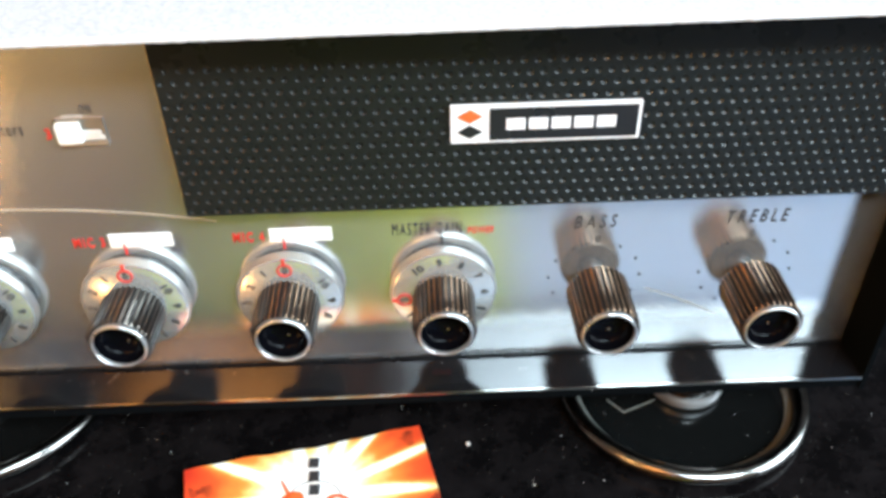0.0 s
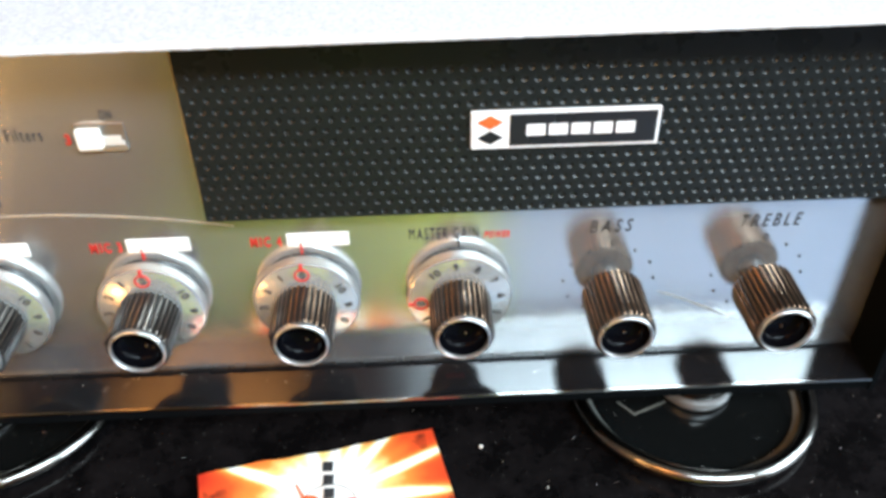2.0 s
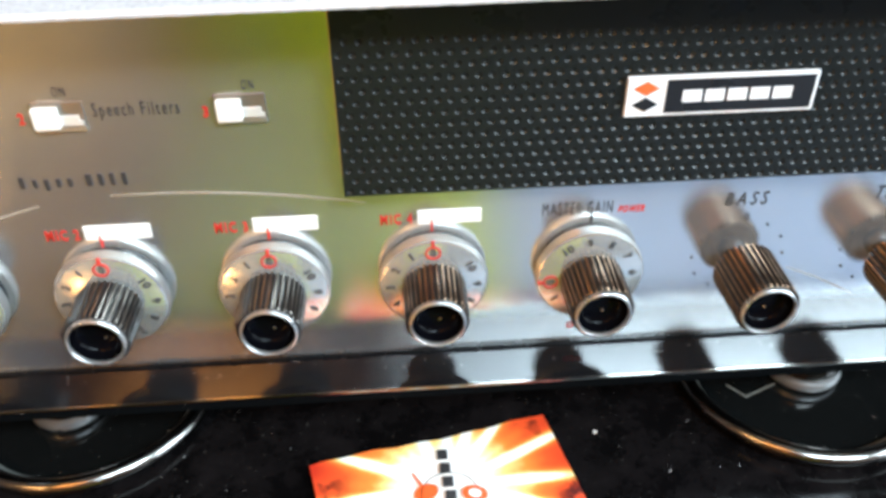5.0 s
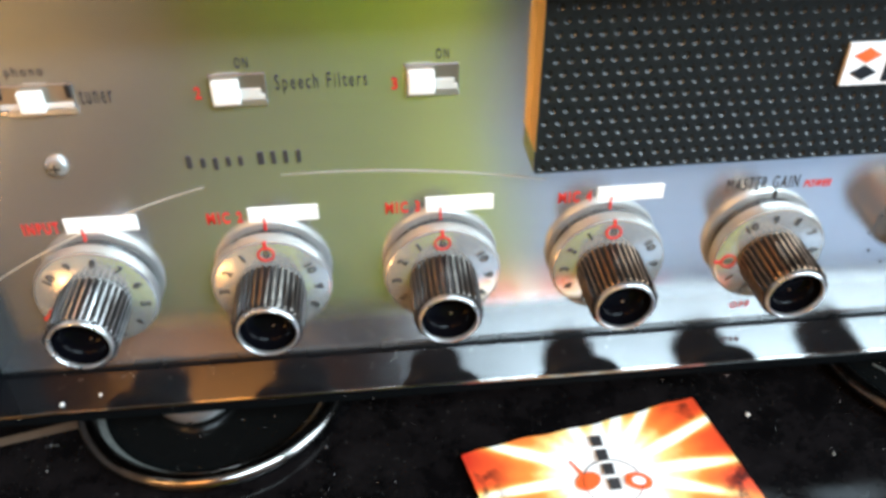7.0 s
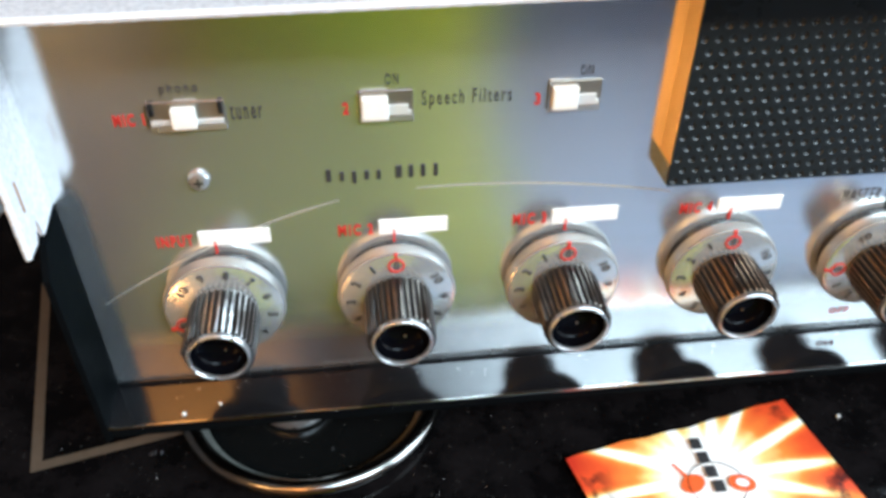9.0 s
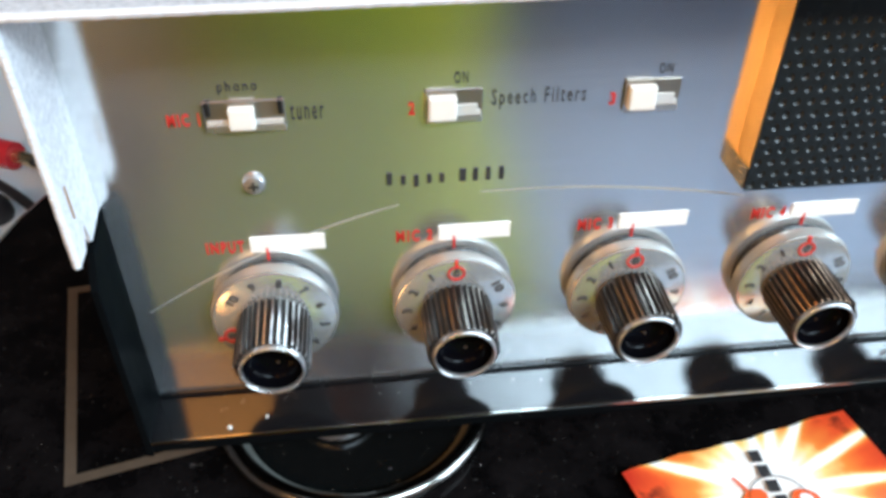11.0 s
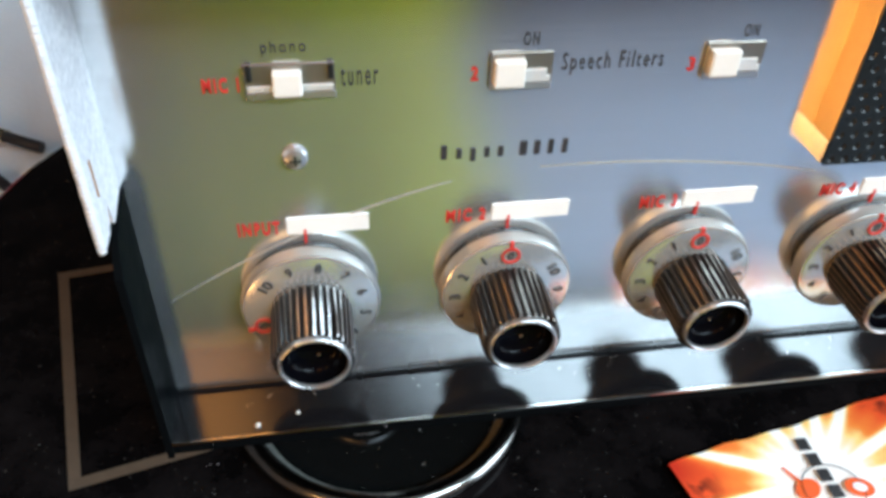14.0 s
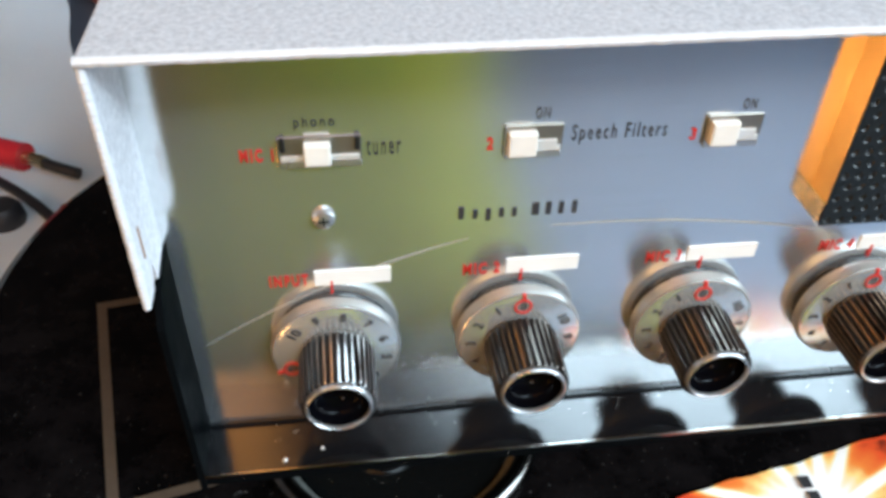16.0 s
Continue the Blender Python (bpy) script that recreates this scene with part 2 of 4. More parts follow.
def box(x0, x1, y0, y1, z0, z1, bevel=0.0, segs=2, bm=None):
    bm = bm or bmesh.new()
    got = bmesh.ops.create_cube(bm, size=1.0)["verts"]
    for v in got:
        v.co = Vector(((x0 + x1) / 2 + v.co.x * (x1 - x0), (y0 + y1) / 2 + v.co.y * (y1 - y0), (z0 + z1) / 2 + v.co.z * (z1 - z0)))
    if bevel:
        edges = {e for v in got for e in v.link_edges}
        bmesh.ops.bevel(bm, geom=list(edges), offset=bevel, segments=segs, affect="EDGES", profile=0.6)
    return bm


def lathe(profile, at, axis="z", steps=48, bm=None):
    """Turns (radius, height) pairs about an axis: z is up; y sticks out of the panel towards the viewer."""
    bm = bm or bmesh.new()
    rings = []
    for r, h in profile:
        ring = []
        for k in range(1 if r < 1e-7 else steps):
            a = 2 * math.pi * k / steps
            if axis == "z":
                co = (at[0] + r * math.cos(a), at[1] + r * math.sin(a), at[2] + h)
            else:
                co = (at[0] + r * math.cos(a), at[1] - h, at[2] + r * math.sin(a))
            ring.append(bm.verts.new(co))
        rings.append(ring)
    for a, b in zip(rings, rings[1:]):
        for k in range(steps):
            j = (k + 1) % steps
            if len(a) == 1 and len(b) > 1:
                bm.faces.new((a[0], b[k], b[j]))
            elif len(b) == 1 and len(a) > 1:
                bm.faces.new((a[k], b[0], a[j]))
            elif len(a) > 1:
                bm.faces.new((a[k], b[k], b[j], a[j]))
    return bm


def tube(points, radius, steps=10):
    """A round cable along smoothed points."""
    pts = [Vector(p) for p in points]
    for _ in range(2):
        pts = [pts[0]] + [q for a, b in zip(pts, pts[1:]) for q in (a.lerp(b, 0.25), a.lerp(b, 0.75))] + [pts[-1]]
    bm = bmesh.new()
    rings = []
    for i, p in enumerate(pts):
        d = (pts[min(i + 1, len(pts) - 1)] - pts[max(i - 1, 0)]).normalized()
        u = d.cross(Vector((0, 0, 1)))
        u = u.normalized() if u.length > 1e-4 else Vector((1, 0, 0))
        w = d.cross(u)
        rings.append([bm.verts.new(p + radius * (math.cos(2 * math.pi * k / steps) * u + math.sin(2 * math.pi * k / steps) * w)) for k in range(steps)])
    for a, b in zip(rings, rings[1:]):
        for k in range(steps):
            j = (k + 1) % steps
            bm.faces.new((a[k], a[j], b[j], b[k]))
    bm.faces.new(rings[0])
    bm.faces.new(rings[-1][::-1])
    return bm


def plate(corners, y, depth):
    """A thin printed or stuck-on piece on the panel: (x, z) corners, its front at y."""
    bm = bmesh.new()
    a = [bm.verts.new((x, y, z)) for x, z in corners]
    b = [bm.verts.new((x, y + depth, z)) for x, z in corners]
    bm.faces.new(a)
    bm.faces.new(b[::-1])
    for i in range(len(a)):
        j = (i + 1) % len(a)
        bm.faces.new((a[i], b[i], b[j], a[j]))
    return bm


def lettering(name, words, material, parent, x0, x1, z0, z1, y, slant=0.0, turn=None, label="", gap=1.0, bold=0.0):
    """Printed words that fill the box x0..x1, z0..z1 on the plane y; turn: (centre x, centre z, radius, degrees) for a dial."""
    curve = bpy.data.curves.new(name, "FONT")
    curve.body, curve.extrude, curve.offset, curve.resolution_u, curve.space_character = words, 0.0, bold, 3, gap
    carrier = bpy.data.objects.new(name, curve)
    scene.collection.objects.link(carrier)
    bpy.context.view_layer.update()
    me = bpy.data.meshes.new_from_object(carrier.evaluated_get(bpy.context.evaluated_depsgraph_get()))
    bpy.data.objects.remove(carrier)
    co = np.array([v.co[:2] for v in me.vertices])
    lo, hi = co.min(0), co.max(0)
    for v in me.vertices:
        u, w = (v.co.x - lo[0]) / (hi[0] - lo[0]), (v.co.y - lo[1]) / (hi[1] - lo[1])
        if turn is None:
            v.co = (x0 + u * (x1 - x0) + slant * w * (z1 - z0), y, z0 + w * (z1 - z0))
        else:
            cx, cz, rad, deg = turn
            a = radians(deg)
            out, side = (w - 0.5) * (z1 - z0), (u - 0.5) * (x1 - x0)
            v.co = (cx + (rad + out) * math.cos(a) + side * math.sin(a), y, cz + (rad + out) * math.sin(a) - side * math.cos(a))
    me.materials.clear()
    me.materials.append(material)
    ob = new(name, me)
    ob.parent = parent
    bpy.context.view_layer.update()
    ob.matrix_parent_inverse = parent.matrix_world.inverted()
    return tagged(ob, label) if label else ob


# ------------------------------------------------------------------- room
def structure(name, bm, material, label, category):
    return tagged(new(name, mesh(name, bm, material)), label, category, kind="structure")


R = ROOM
structure("floor", box(R["x0"], R["x1"], R["y0"], R["y1"], R["z0"] - 0.1, R["z0"]), M["floor"], "brown wooden board floor under the table", "floor")
structure("ceiling", box(R["x0"], R["x1"], R["y0"], R["y1"], R["z1"], R["z1"] + 0.1), M["ceil"], "dark stained board ceiling of the room", "ceiling")
structure("wall_north", box(R["x0"], R["x1"], R["y1"], R["y1"] + 0.1, R["z0"], R["z1"]), M["wall_dark"], "plain dark panelled wall behind the table", "wall")
structure("wall_west", box(R["x0"] - 0.1, R["x0"], R["y0"], R["y1"], R["z0"], R["z1"]), M["wall_dark"], "plain dark panelled side wall of the room", "wall")
east = box(R["x1"], R["x1"] + 0.1, R["y0"], EAST["y0"], R["z0"], R["z1"])
box(R["x1"], R["x1"] + 0.1, EAST["y1"], R["y1"], R["z0"], R["z1"], bm=east)
box(R["x1"], R["x1"] + 0.1, EAST["y0"], EAST["y1"], R["z0"], EAST["z0"], bm=east)
box(R["x1"], R["x1"] + 0.1, EAST["y0"], EAST["y1"], EAST["z1"], R["z1"], bm=east)
structure("wall_east", east, M["wall_dark"], "plain dark panelled side wall with an added light opening", "wall")
south = box(R["x0"], WIN["x0"], R["y0"] - 0.12, R["y0"], R["z0"], R["z1"])
box(WIN["x1"], R["x1"], R["y0"] - 0.12, R["y0"], R["z0"], R["z1"], bm=south)
box(WIN["x0"], WIN["x1"], R["y0"] - 0.12, R["y0"], R["z0"], WIN["z0"], bm=south)
box(WIN["x0"], WIN["x1"], R["y0"] - 0.12, R["y0"], WIN["z1"], R["z1"], bm=south)
# unseen slanted piece, added to block the window light's upper-left corner
head = [(WIN["x0"] - 0.02, 1.60), (WIN["x0"] - 0.02, WIN["z1"] + 0.02), (0.76, WIN["z1"] + 0.02), (-0.10, 1.60)]
ha, hb = ([south.verts.new((x, R["y0"] + d, z)) for x, z in head] for d in (0.03, 0.06))
south.faces.new(ha)
south.faces.new(hb[::-1])
for k in range(4):
    south.faces.new((ha[k], hb[k], hb[(k + 1) % 4], ha[(k + 1) % 4]))
# unseen wainscot, added so the panel's top reflects grey and dark
lower = box(R["x0"], R["x1"], R["y0"], R["y0"] + 0.02, R["z0"], 0.0, 0.002)
structure("trim", lower, M["wainscot"], "added grey-green wainscot, unseen, for the panel's reflection", "wainscot")
structure("wall_south", south, M["wall"], "orange wood-panelled wall with a window opening", "wall")

# --------------------------------------------------------------- the table
TOP = 0.004
TX, TY, TR, TL = 0.0, 0.095, 0.167, 0.124


def stadium(levels, at, half, steps=64):
    """A long round-ended solid: (radius, height) levels; half: half the straight length."""
    bm = bmesh.new()
    rings = []
    for r, h in levels:
        ring = []
        for k in range(2 * steps):
            a = math.pi * (k + 0.5) / steps - math.pi / 2
            cx = at[0] + (half if k < steps else -half)
            ring.append(bm.verts.new((cx + r * math.cos(a), at[1] + r * math.sin(a), at[2] + h)))
        rings.append(ring)
    for a, b in zip(rings, rings[1:]):
        for k in range(2 * steps):
            j = (k + 1) % (2 * steps)
            bm.faces.new((a[k], a[j], b[j], b[k]))
    bm.faces.new(rings[0][::-1])
    bm.faces.new(rings[-1])
    return bm


def make_table():
    table = thing("oval_table", (TX, TY, ROOM["z0"]), "small oval black speckled glossy table with tarnished gold lines", "table")
    prof = [(TR - 0.010, -0.022), (TR - 0.002, -0.019), (TR, -0.011), (TR - 0.0015, -0.003), (TR - 0.006, 0.0)]
    smooth(part("tabletop", stadium(prof, (TX, TY, TOP), TL), M["table"], table), 30)
    for sx in (-1, 1):
        for sy in (-1, 1):
            leg = [(0.0, 0.0), (0.009, 0.0), (0.011, 0.01), (0.016, TOP - 0.021 - ROOM["z0"]), (0.0, TOP - 0.021 - ROOM["z0"])]
            smooth(part("leg", lathe(leg, (sx * 0.17, TY + sy * 0.08, ROOM["z0"]), steps=24), M["table"], table))

    def stripe(points, w):
        """A gold line along points, as a thin raised strip."""
        pts = [Vector((*p, 0)) for p in points]
        bm = bmesh.new()
        sides = []
        for i, p in enumerate(pts):
            d1 = (p - pts[i - 1]).normalized() if i else (pts[1] - p).normalized()
            d2 = (pts[i + 1] - p).normalized() if i + 1 < len(pts) else d1
            n1, n2 = Vector((-d1.y, d1.x, 0)), Vector((-d2.y, d2.x, 0))
            mid = (n1 + n2).normalized()
            mid = mid * (w / 2) / mid.dot(n1)
            sides.append([bm.verts.new((q.x, q.y, TOP + h)) for q in (p + mid, p - mid) for h in (0.0002, -0.001)])
        for a, b in zip(sides, sides[1:]):
            for k, m in ((0, 2), (2, 3), (1, 0)):
                bm.faces.new((a[k], b[k], b[m], a[m]))
        return bm
    part("gold_line", stripe([(-0.12, 0.111), (-0.2425, 0.0930), (-0.2225, -0.001), (-0.02, 0.045)], 0.0036), M["gold"], table, "tarnished gold line inlaid in the top")
    return table


make_table()


def make_coaster(x, y, label):
    c = thing("coaster", (x, y, TOP), label, "coaster", "coasters under the amplifier feet")
    rim = [(0.0418, 0.0010), (0.0420, 0.0030), (0.0428, 0.0038)]
    for k in range(9):
        a = radians(150 - k * 30)
        rim.append((0.0447 + 0.0031 * math.cos(a), 0.0042 + 0.0031 * math.sin(a)))
    rim += [(0.0425, 0.0008), (0.0418, 0.0010)]
    smooth(part("rim", lathe(rim, (x, y, TOP), steps=96), M["dull_chrome"], c, "dusty chrome rim"), 50)
    disc = [(0.0, 0.0004), (0.0417, 0.0004), (0.0417, 0.0016), (0.0, 0.0016)]
    part("inner_ring", lathe([(0.0392, 0.0016), (0.0394, 0.0021), (0.0415, 0.0023), (0.0417, 0.0016)], (x, y, TOP), steps=96), M["grime"], c, "dull grey inner ring")
    part("disc", lathe(disc, (x, y, TOP), steps=64), M["glass"], c, "smoked dark glass disc")
    return c


FEET = [(0.1425, 0.0140), (-0.136, 0.0175), (0.1425, 0.17), (-0.136, 0.17)]
for fx, fy in ((0.1402, 0.0125), (-0.1300, 0.0220)):
    coaster = make_coaster(fx, fy, "dark round coaster with chrome rim under a foot")
    if fx > 0:
        bm = bmesh.new()
        va = [bm.verts.new((x, y, TOP + 0.0020)) for x, y in ((0.1108, 0.0068), (0.1113, 0.0073), (0.1163, 0.0010), (0.1295, 0.0066), (0.1298, 0.0059), (0.1161, 0.0000))]
        bm.faces.new((va[0], va[1], va[2], va[5]))
        bm.faces.new((va[2], va[3], va[4], va[5]))
        part("corner_line", bm, M["grime"], coaster, "thin grey corner line")

# ----------------------------------------------------------- the amplifier
XL, XR = -0.1885, 0.1905
YB = 0.215
ZP0, ZP1, ZTOP = 0.040, 0.167, 0.1684
YF = -0.0205
KX = [-0.149 + 0.0495 * i for i in range(7)]
KZ = 0.0732

amp = thing("amplifier", (0.0, 0.1, TOP), "vintage amplifier with grey hammered cover and brushed panel", "amplifier")

part("front_panel", box(XL - 0.0004, XR + 0.0004, 0.0, 0.003, ZP0 + 0.0005, ZP1), M["panel"], amp, "brushed aluminium front panel with scratches")
part("chassis_floor", box(XL, XR, 0.0005, YB, ZP0 - 0.006, ZP0), M["black"], amp)
YL, ZL = -0.0178, 0.0402


def sloped(x0, x1, thick):
    """The lip: it rises a little from the panel's foot to its front edge, which is rounded."""
    bm = bmesh.new()
    prof = [(0.0, ZP0), (YL + 0.0004, ZL), (YL, ZL - 0.0003), (YL, ZL - 0.0007), (YL + 0.0004, ZL - 0.0010), (0.0, ZP0 - thick)]
    a = [bm.verts.new((x0, y, z)) for y, z in prof]
    b = [bm.verts.new((x1, y, z)) for y, z in prof]
    bm.faces.new(a)
    bm.faces.new(b[::-1])
    for i in range(len(a)):
        j = (i + 1) % len(a)
        bm.faces.new((a[i], b[i], b[j], a[j]))
    return bm


lip = sloped(XL + 0.0012, XR - 0.0012, 0.0016)
part("front_lip", lip, M["lip"], amp, "glossy black enamel lip")
part("lip_edge", box(XL + 0.0012, XR - 0.0012, YL - 0.0003, YL + 0.0003, ZL - 0.0007, ZL + 0.0002, 0.0001), M["dull_chrome"], amp, "bright worn front edge")
part("lip_fold", box(XL + 0.0012, XR - 0.0012, YL + 0.0006, YL + 0.0016, ZL - 0.0050, ZL - 0.0012), M["cheek"], amp, "black folded edge under the lip")
part("seam", box(XL + 0.0012, XR - 0.0012, -0.0012, -0.0002, ZP0 + 0.0001, ZP0 + 0.0012), M["black"], amp, "dark seam above the lip")


def cheek(x0, x1):
    """Black chassis side with a cut-away front edge."""
    bm = bmesh.new()
    prof = [(YL - 0.0004, ZL - 0.0055), (YL - 0.0004, ZL + 0.002), (-0.0182, 0.098), (-0.0130, 0.106), (0.0005, 0.109), (0.0032, 0.109), (0.0032, 0.165), (YB, 0.165), (YB, ZP0 - 0.006), (0.0, ZP0 - 0.006)]
    a = [bm.verts.new((x0, y, z)) for y, z in prof]
    b = [bm.verts.new((x1, y, z)) for y, z in prof]
    bm.faces.new(a)
    bm.faces.new(b[::-1])
    for i in range(len(a)):
        j = (i + 1) % len(a)
        bm.faces.new((a[i], b[i], b[j], a[j]))
    return bm


part("side_cheek", cheek(XL - 0.0005, XL + 0.0012), M["cheek"], amp, "black enamelled chassis side")
part("side_cheek", cheek(XR - 0.0012, XR + 0.0005), M["cheek"], amp, "black enamelled chassis side")
for sx in (XL - 0.0006, XR):
    part("seam", box(sx, sx + 0.0006, -0.0010, -0.0001, 0.1092, ZP1), M["grime"], amp, "dull grey seam beside the panel")
part("rear_panel", box(XL, XR, YB, YB + 0.002, ZP0 - 0.006, ZP1), M["black"], amp)


def bead(p0, p1, r, seed):
    """An uneven roll of chipped paint along an edge."""
    p0, p1 = Vector(p0), Vector(p1)
    n = int((p1 - p0).length / 0.0009)
    pts = [p0.lerp(p1, k / n) for k in range(n + 1)]
    for k, p in enumerate(pts):
        q = 0.00010 * noise.noise(Vector((k * 0.45, seed, 0.3))) + 0.00009 * noise.noise(Vector((k * 1.3, seed, 2.0)))
        p += Vector((q, q, -q)) if abs(p1.x - p0.x) < 0.01 else Vector((0, q, q))
    return tube(pts, r, 8)


def make_cover():
    """Bent sheet: a top and two hanging sides whose front ends in a stepped tongue."""
    top = part("cover_top", box(XL - 0.0010, XR + 0.0022, YF - 0.001, YB + 0.004, ZTOP - 0.0018, ZTOP, 0.0007), M["cover"], amp, "grey hammer-painted cover top")
    for x0, x1 in ((XL - 0.0010, XL + 0.0004), (XR + 0.0006, XR + 0.0022)):
        prof = [(YF, ZTOP - 0.002), (YF, 0.1075), (YF + 0.006, 0.1075), (YF + 0.009, 0.1145), (YF + 0.011, 0.1055), (YB, 0.1055), (YB, ZTOP - 0.002)]
        bm = bmesh.new()
        a = [bm.verts.new((x0, y, z)) for y, z in prof]
        b = [bm.verts.new((x1, y, z)) for y, z in prof]
        bm.faces.new(a)
        bm.faces.new(b[::-1])
        for i in range(len(a)):
            j = (i + 1) % len(a)
            bm.faces.new((a[i], b[i], b[j], a[j]))
        bmesh.ops.bevel(bm, geom=bm.edges[:], offset=0.0004, segments=1, affect="EDGES")
        part("cover_side", bm, M["cover"], amp, "grey hammer-painted cover side")
    part("worn_edge", bead((XL - 0.0010, YF - 0.0009, ZTOP - 0.0008), (XR + 0.0022, YF - 0.0009, ZTOP - 0.0008), 0.0010, 1.0), M["bead"], amp, "pale worn paint along the front edge")
    part("worn_edge", bead((XL - 0.0004, YF, 0.1078), (XL - 0.0004, YF, ZTOP - 0.0020), 0.0009, 7.0), M["bead"], amp, "pale worn paint along the front edge")
    return top


make_cover()
for ob in amp.children:
    if ob.name.split(".")[0] in ("cover_top", "worn_edge"):
        for v in ob.data.vertices:
            v.co.z += 0.0022 * (v.co.x - XL) / (XR - XL)
part("rust_streak", box(XL + 0.0004, XL + 0.0006, YF + 0.0046, YF + 0.0054, 0.118, 0.1265, 0.0), M["rust"], amp, "brown rust streak")

for fx, fy in FEET:
    h = ZP0 - 0.006 - TOP - 0.002
    foot = part("foot", lathe([(0.0, 0.0065), (0.0126, 0.0065), (0.0124, 0.0072), (0.0136, 0.0080), (0.0136, 0.0150), (0.0124, 0.0165), (0.0120, h), (0.0, h + 0.002)], (fx, fy, TOP)), M["dull_chrome"], amp, "chrome foot")
    smooth(part("foot_band", lathe([(0.0, 0.002), (0.0125, 0.002), (0.0142, 0.0028), (0.0146, 0.0045), (0.0140, 0.0060), (0.0126, 0.0067), (0.0, 0.0067)], (fx, fy, TOP)), M["satin"], foot, "bright polished band"), 40)
    smooth(foot, 40)

# dark grille box with dimples
GX0, GX1, GZ0, GZ1, GY = -0.0255, 0.1855, 0.108, 0.1655, -0.008


def make_grille():
    g = part("grille", box(GX0 + 0.0006, GX1, GY + 0.0008, -0.0003, GZ0 + 0.0006, GZ1), M["grille"], amp, "black grille box")
    part("grille_skirt", box(GX0 - 0.0002, GX0 + 0.0005, GY + 0.0006, 0.0006, GZ0 + 0.0007, GZ0 + 0.0070), M["panel"], g, "bare brushed metal below the strip")
    part("grille_side", box(GX0 - 0.0002, GX0 + 0.0005, GY + 0.0002, 0.0006, GZ0 + 0.0072, GZ1), M["copper"], g, "metal side strip coloured with the orange reflection")
    pw, ph = 0.0036, 0.0034
    z_low, rows = GZ0 + 0.0004, 14
    bm = bmesh.new()
    for r in range(rows):
        z0, z1 = z_low + r * ph, z_low + (r + 1) * ph
        x = GX0 - (pw / 2 if r % 2 else 0)
        while x < GX1:
            a, b = max(x, GX0), min(x + pw, GX1)
            corner = [bm.verts.new(c) for c in ((a, GY, z0), (b, GY, z0), (b, GY, z1), (a, GY, z1))]
            if b - a < pw * 0.9:
                bm.faces.new(corner)
            else:
                cx, cz = (a + b) / 2, (z0 + z1) / 2
                ang = [radians(247.5 + 45 * k) for k in range(8)]
                rim, mid = ([bm.verts.new((cx + r * math.cos(t), GY + d, cz + r * math.sin(t))) for t in ang] for r, d in ((0.00105, 0.0), (0.00062, 0.00034)))
                low = bm.verts.new((cx, GY + 0.00044, cz))
                for k in range(4):
                    bm.faces.new((corner[k], corner[(k + 1) % 4], rim[(2 * k + 2) % 8], rim[2 * k + 1], rim[2 * k]))
                for k in range(8):
                    bm.faces.new((rim[k], rim[(k + 1) % 8], mid[(k + 1) % 8], mid[k]))
                    bm.faces.new((mid[k], mid[(k + 1) % 8], low))
            x += pw
    top = [bm.verts.new(c) for c in ((GX0, GY, z_low + rows * ph), (GX1, GY, z_low + rows * ph), (GX1, GY, GZ1), (GX0, GY, GZ1))]
    bm.faces.new(top)
    face = part("dimpled_face", bm, M["grille"], g, "black vinyl face with rows of dimples")
    tagged(face, kind="stuff")
    # badge with plain shapes for the maker's mark
    bx0, bx1, bz0, bz1, by = 0.052, 0.1043, 0.1305, 0.1420, GY - 0.0012
    badge = part("badge", box(bx0, bx1, by, GY + 0.0002, bz0, bz1, 0.0003), M["badge_white"], amp, "white-framed name badge")
    part("name_field", plate([(0.0627, bz0 + 0.0009), (bx1 - 0.0009, bz0 + 0.0009), (bx1 - 0.0009, bz1 - 0.0009), (0.0627, bz1 - 0.0009)], by - 0.0002, 0.0003), M["badge"], badge, "black field")
    for cz, m in ((0.1388, "orange"), (0.1341, "badge")):
        part("diamond", plate([(0.0537, cz), (0.0573, cz - 0.0021), (0.0609, cz), (0.0573, cz + 0.0021)], by - 0.0002, 0.0003), M[m], badge)
    for k in range(5):
        x = 0.0673 + k * 0.0062
        part("name_bar", plate([(x, 0.1346), (x + 0.0052, 0.1346), (x + 0.0052, 0.1380), (x, 0.1380)], by - 0.0004, 0.0003), M["badge_white"], badge)


make_grille()


# ---------------------------------------------------------------- controls
def fluted(r0, r1, h0, h1, at, ribs=34):
    """A barrel with fine ribs, sticking out of the panel; the groove faces take a darker second material."""
    bm = bmesh.new()
    steps = ribs * 4
    levels = [(r0 - 0.0006, h0), (r0, h0 + 0.0006), (r1, h1 - 0.0005), (r1 - 0.0004, h1)]
    rings = []
    for r, h in levels:
        ring = []
        for k in range(steps):
            a = 2 * math.pi * (k + (0.0, 0.15, 0.0, -0.15)[k % 4]) / steps
            d = (0.0, 0.0, -0.0009, -0.0009)[k % 4]
            if h > h1 - 0.001:
                d += 0.00022 * noise.noise(Vector((k * 0.31, at[0] * 90, h * 400))) + (0.0006 if (k // 4 + int(at[0] * 1e4)) % 11 == 0 and k % 4 < 2 else 0.0)
            ring.append(bm.verts.new((at[0] + (r + d) * math.cos(a), at[1] - h, at[2] + (r + d) * math.sin(a))))
        rings.append(ring)
    for a, b in zip(rings, rings[1:]):
        for k in range(steps):
            j = (k + 1) % steps
            f = bm.faces.new((a[k], b[k], b[j], a[j]))
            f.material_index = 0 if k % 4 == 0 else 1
    bm.faces.new(rings[0])
    return bm


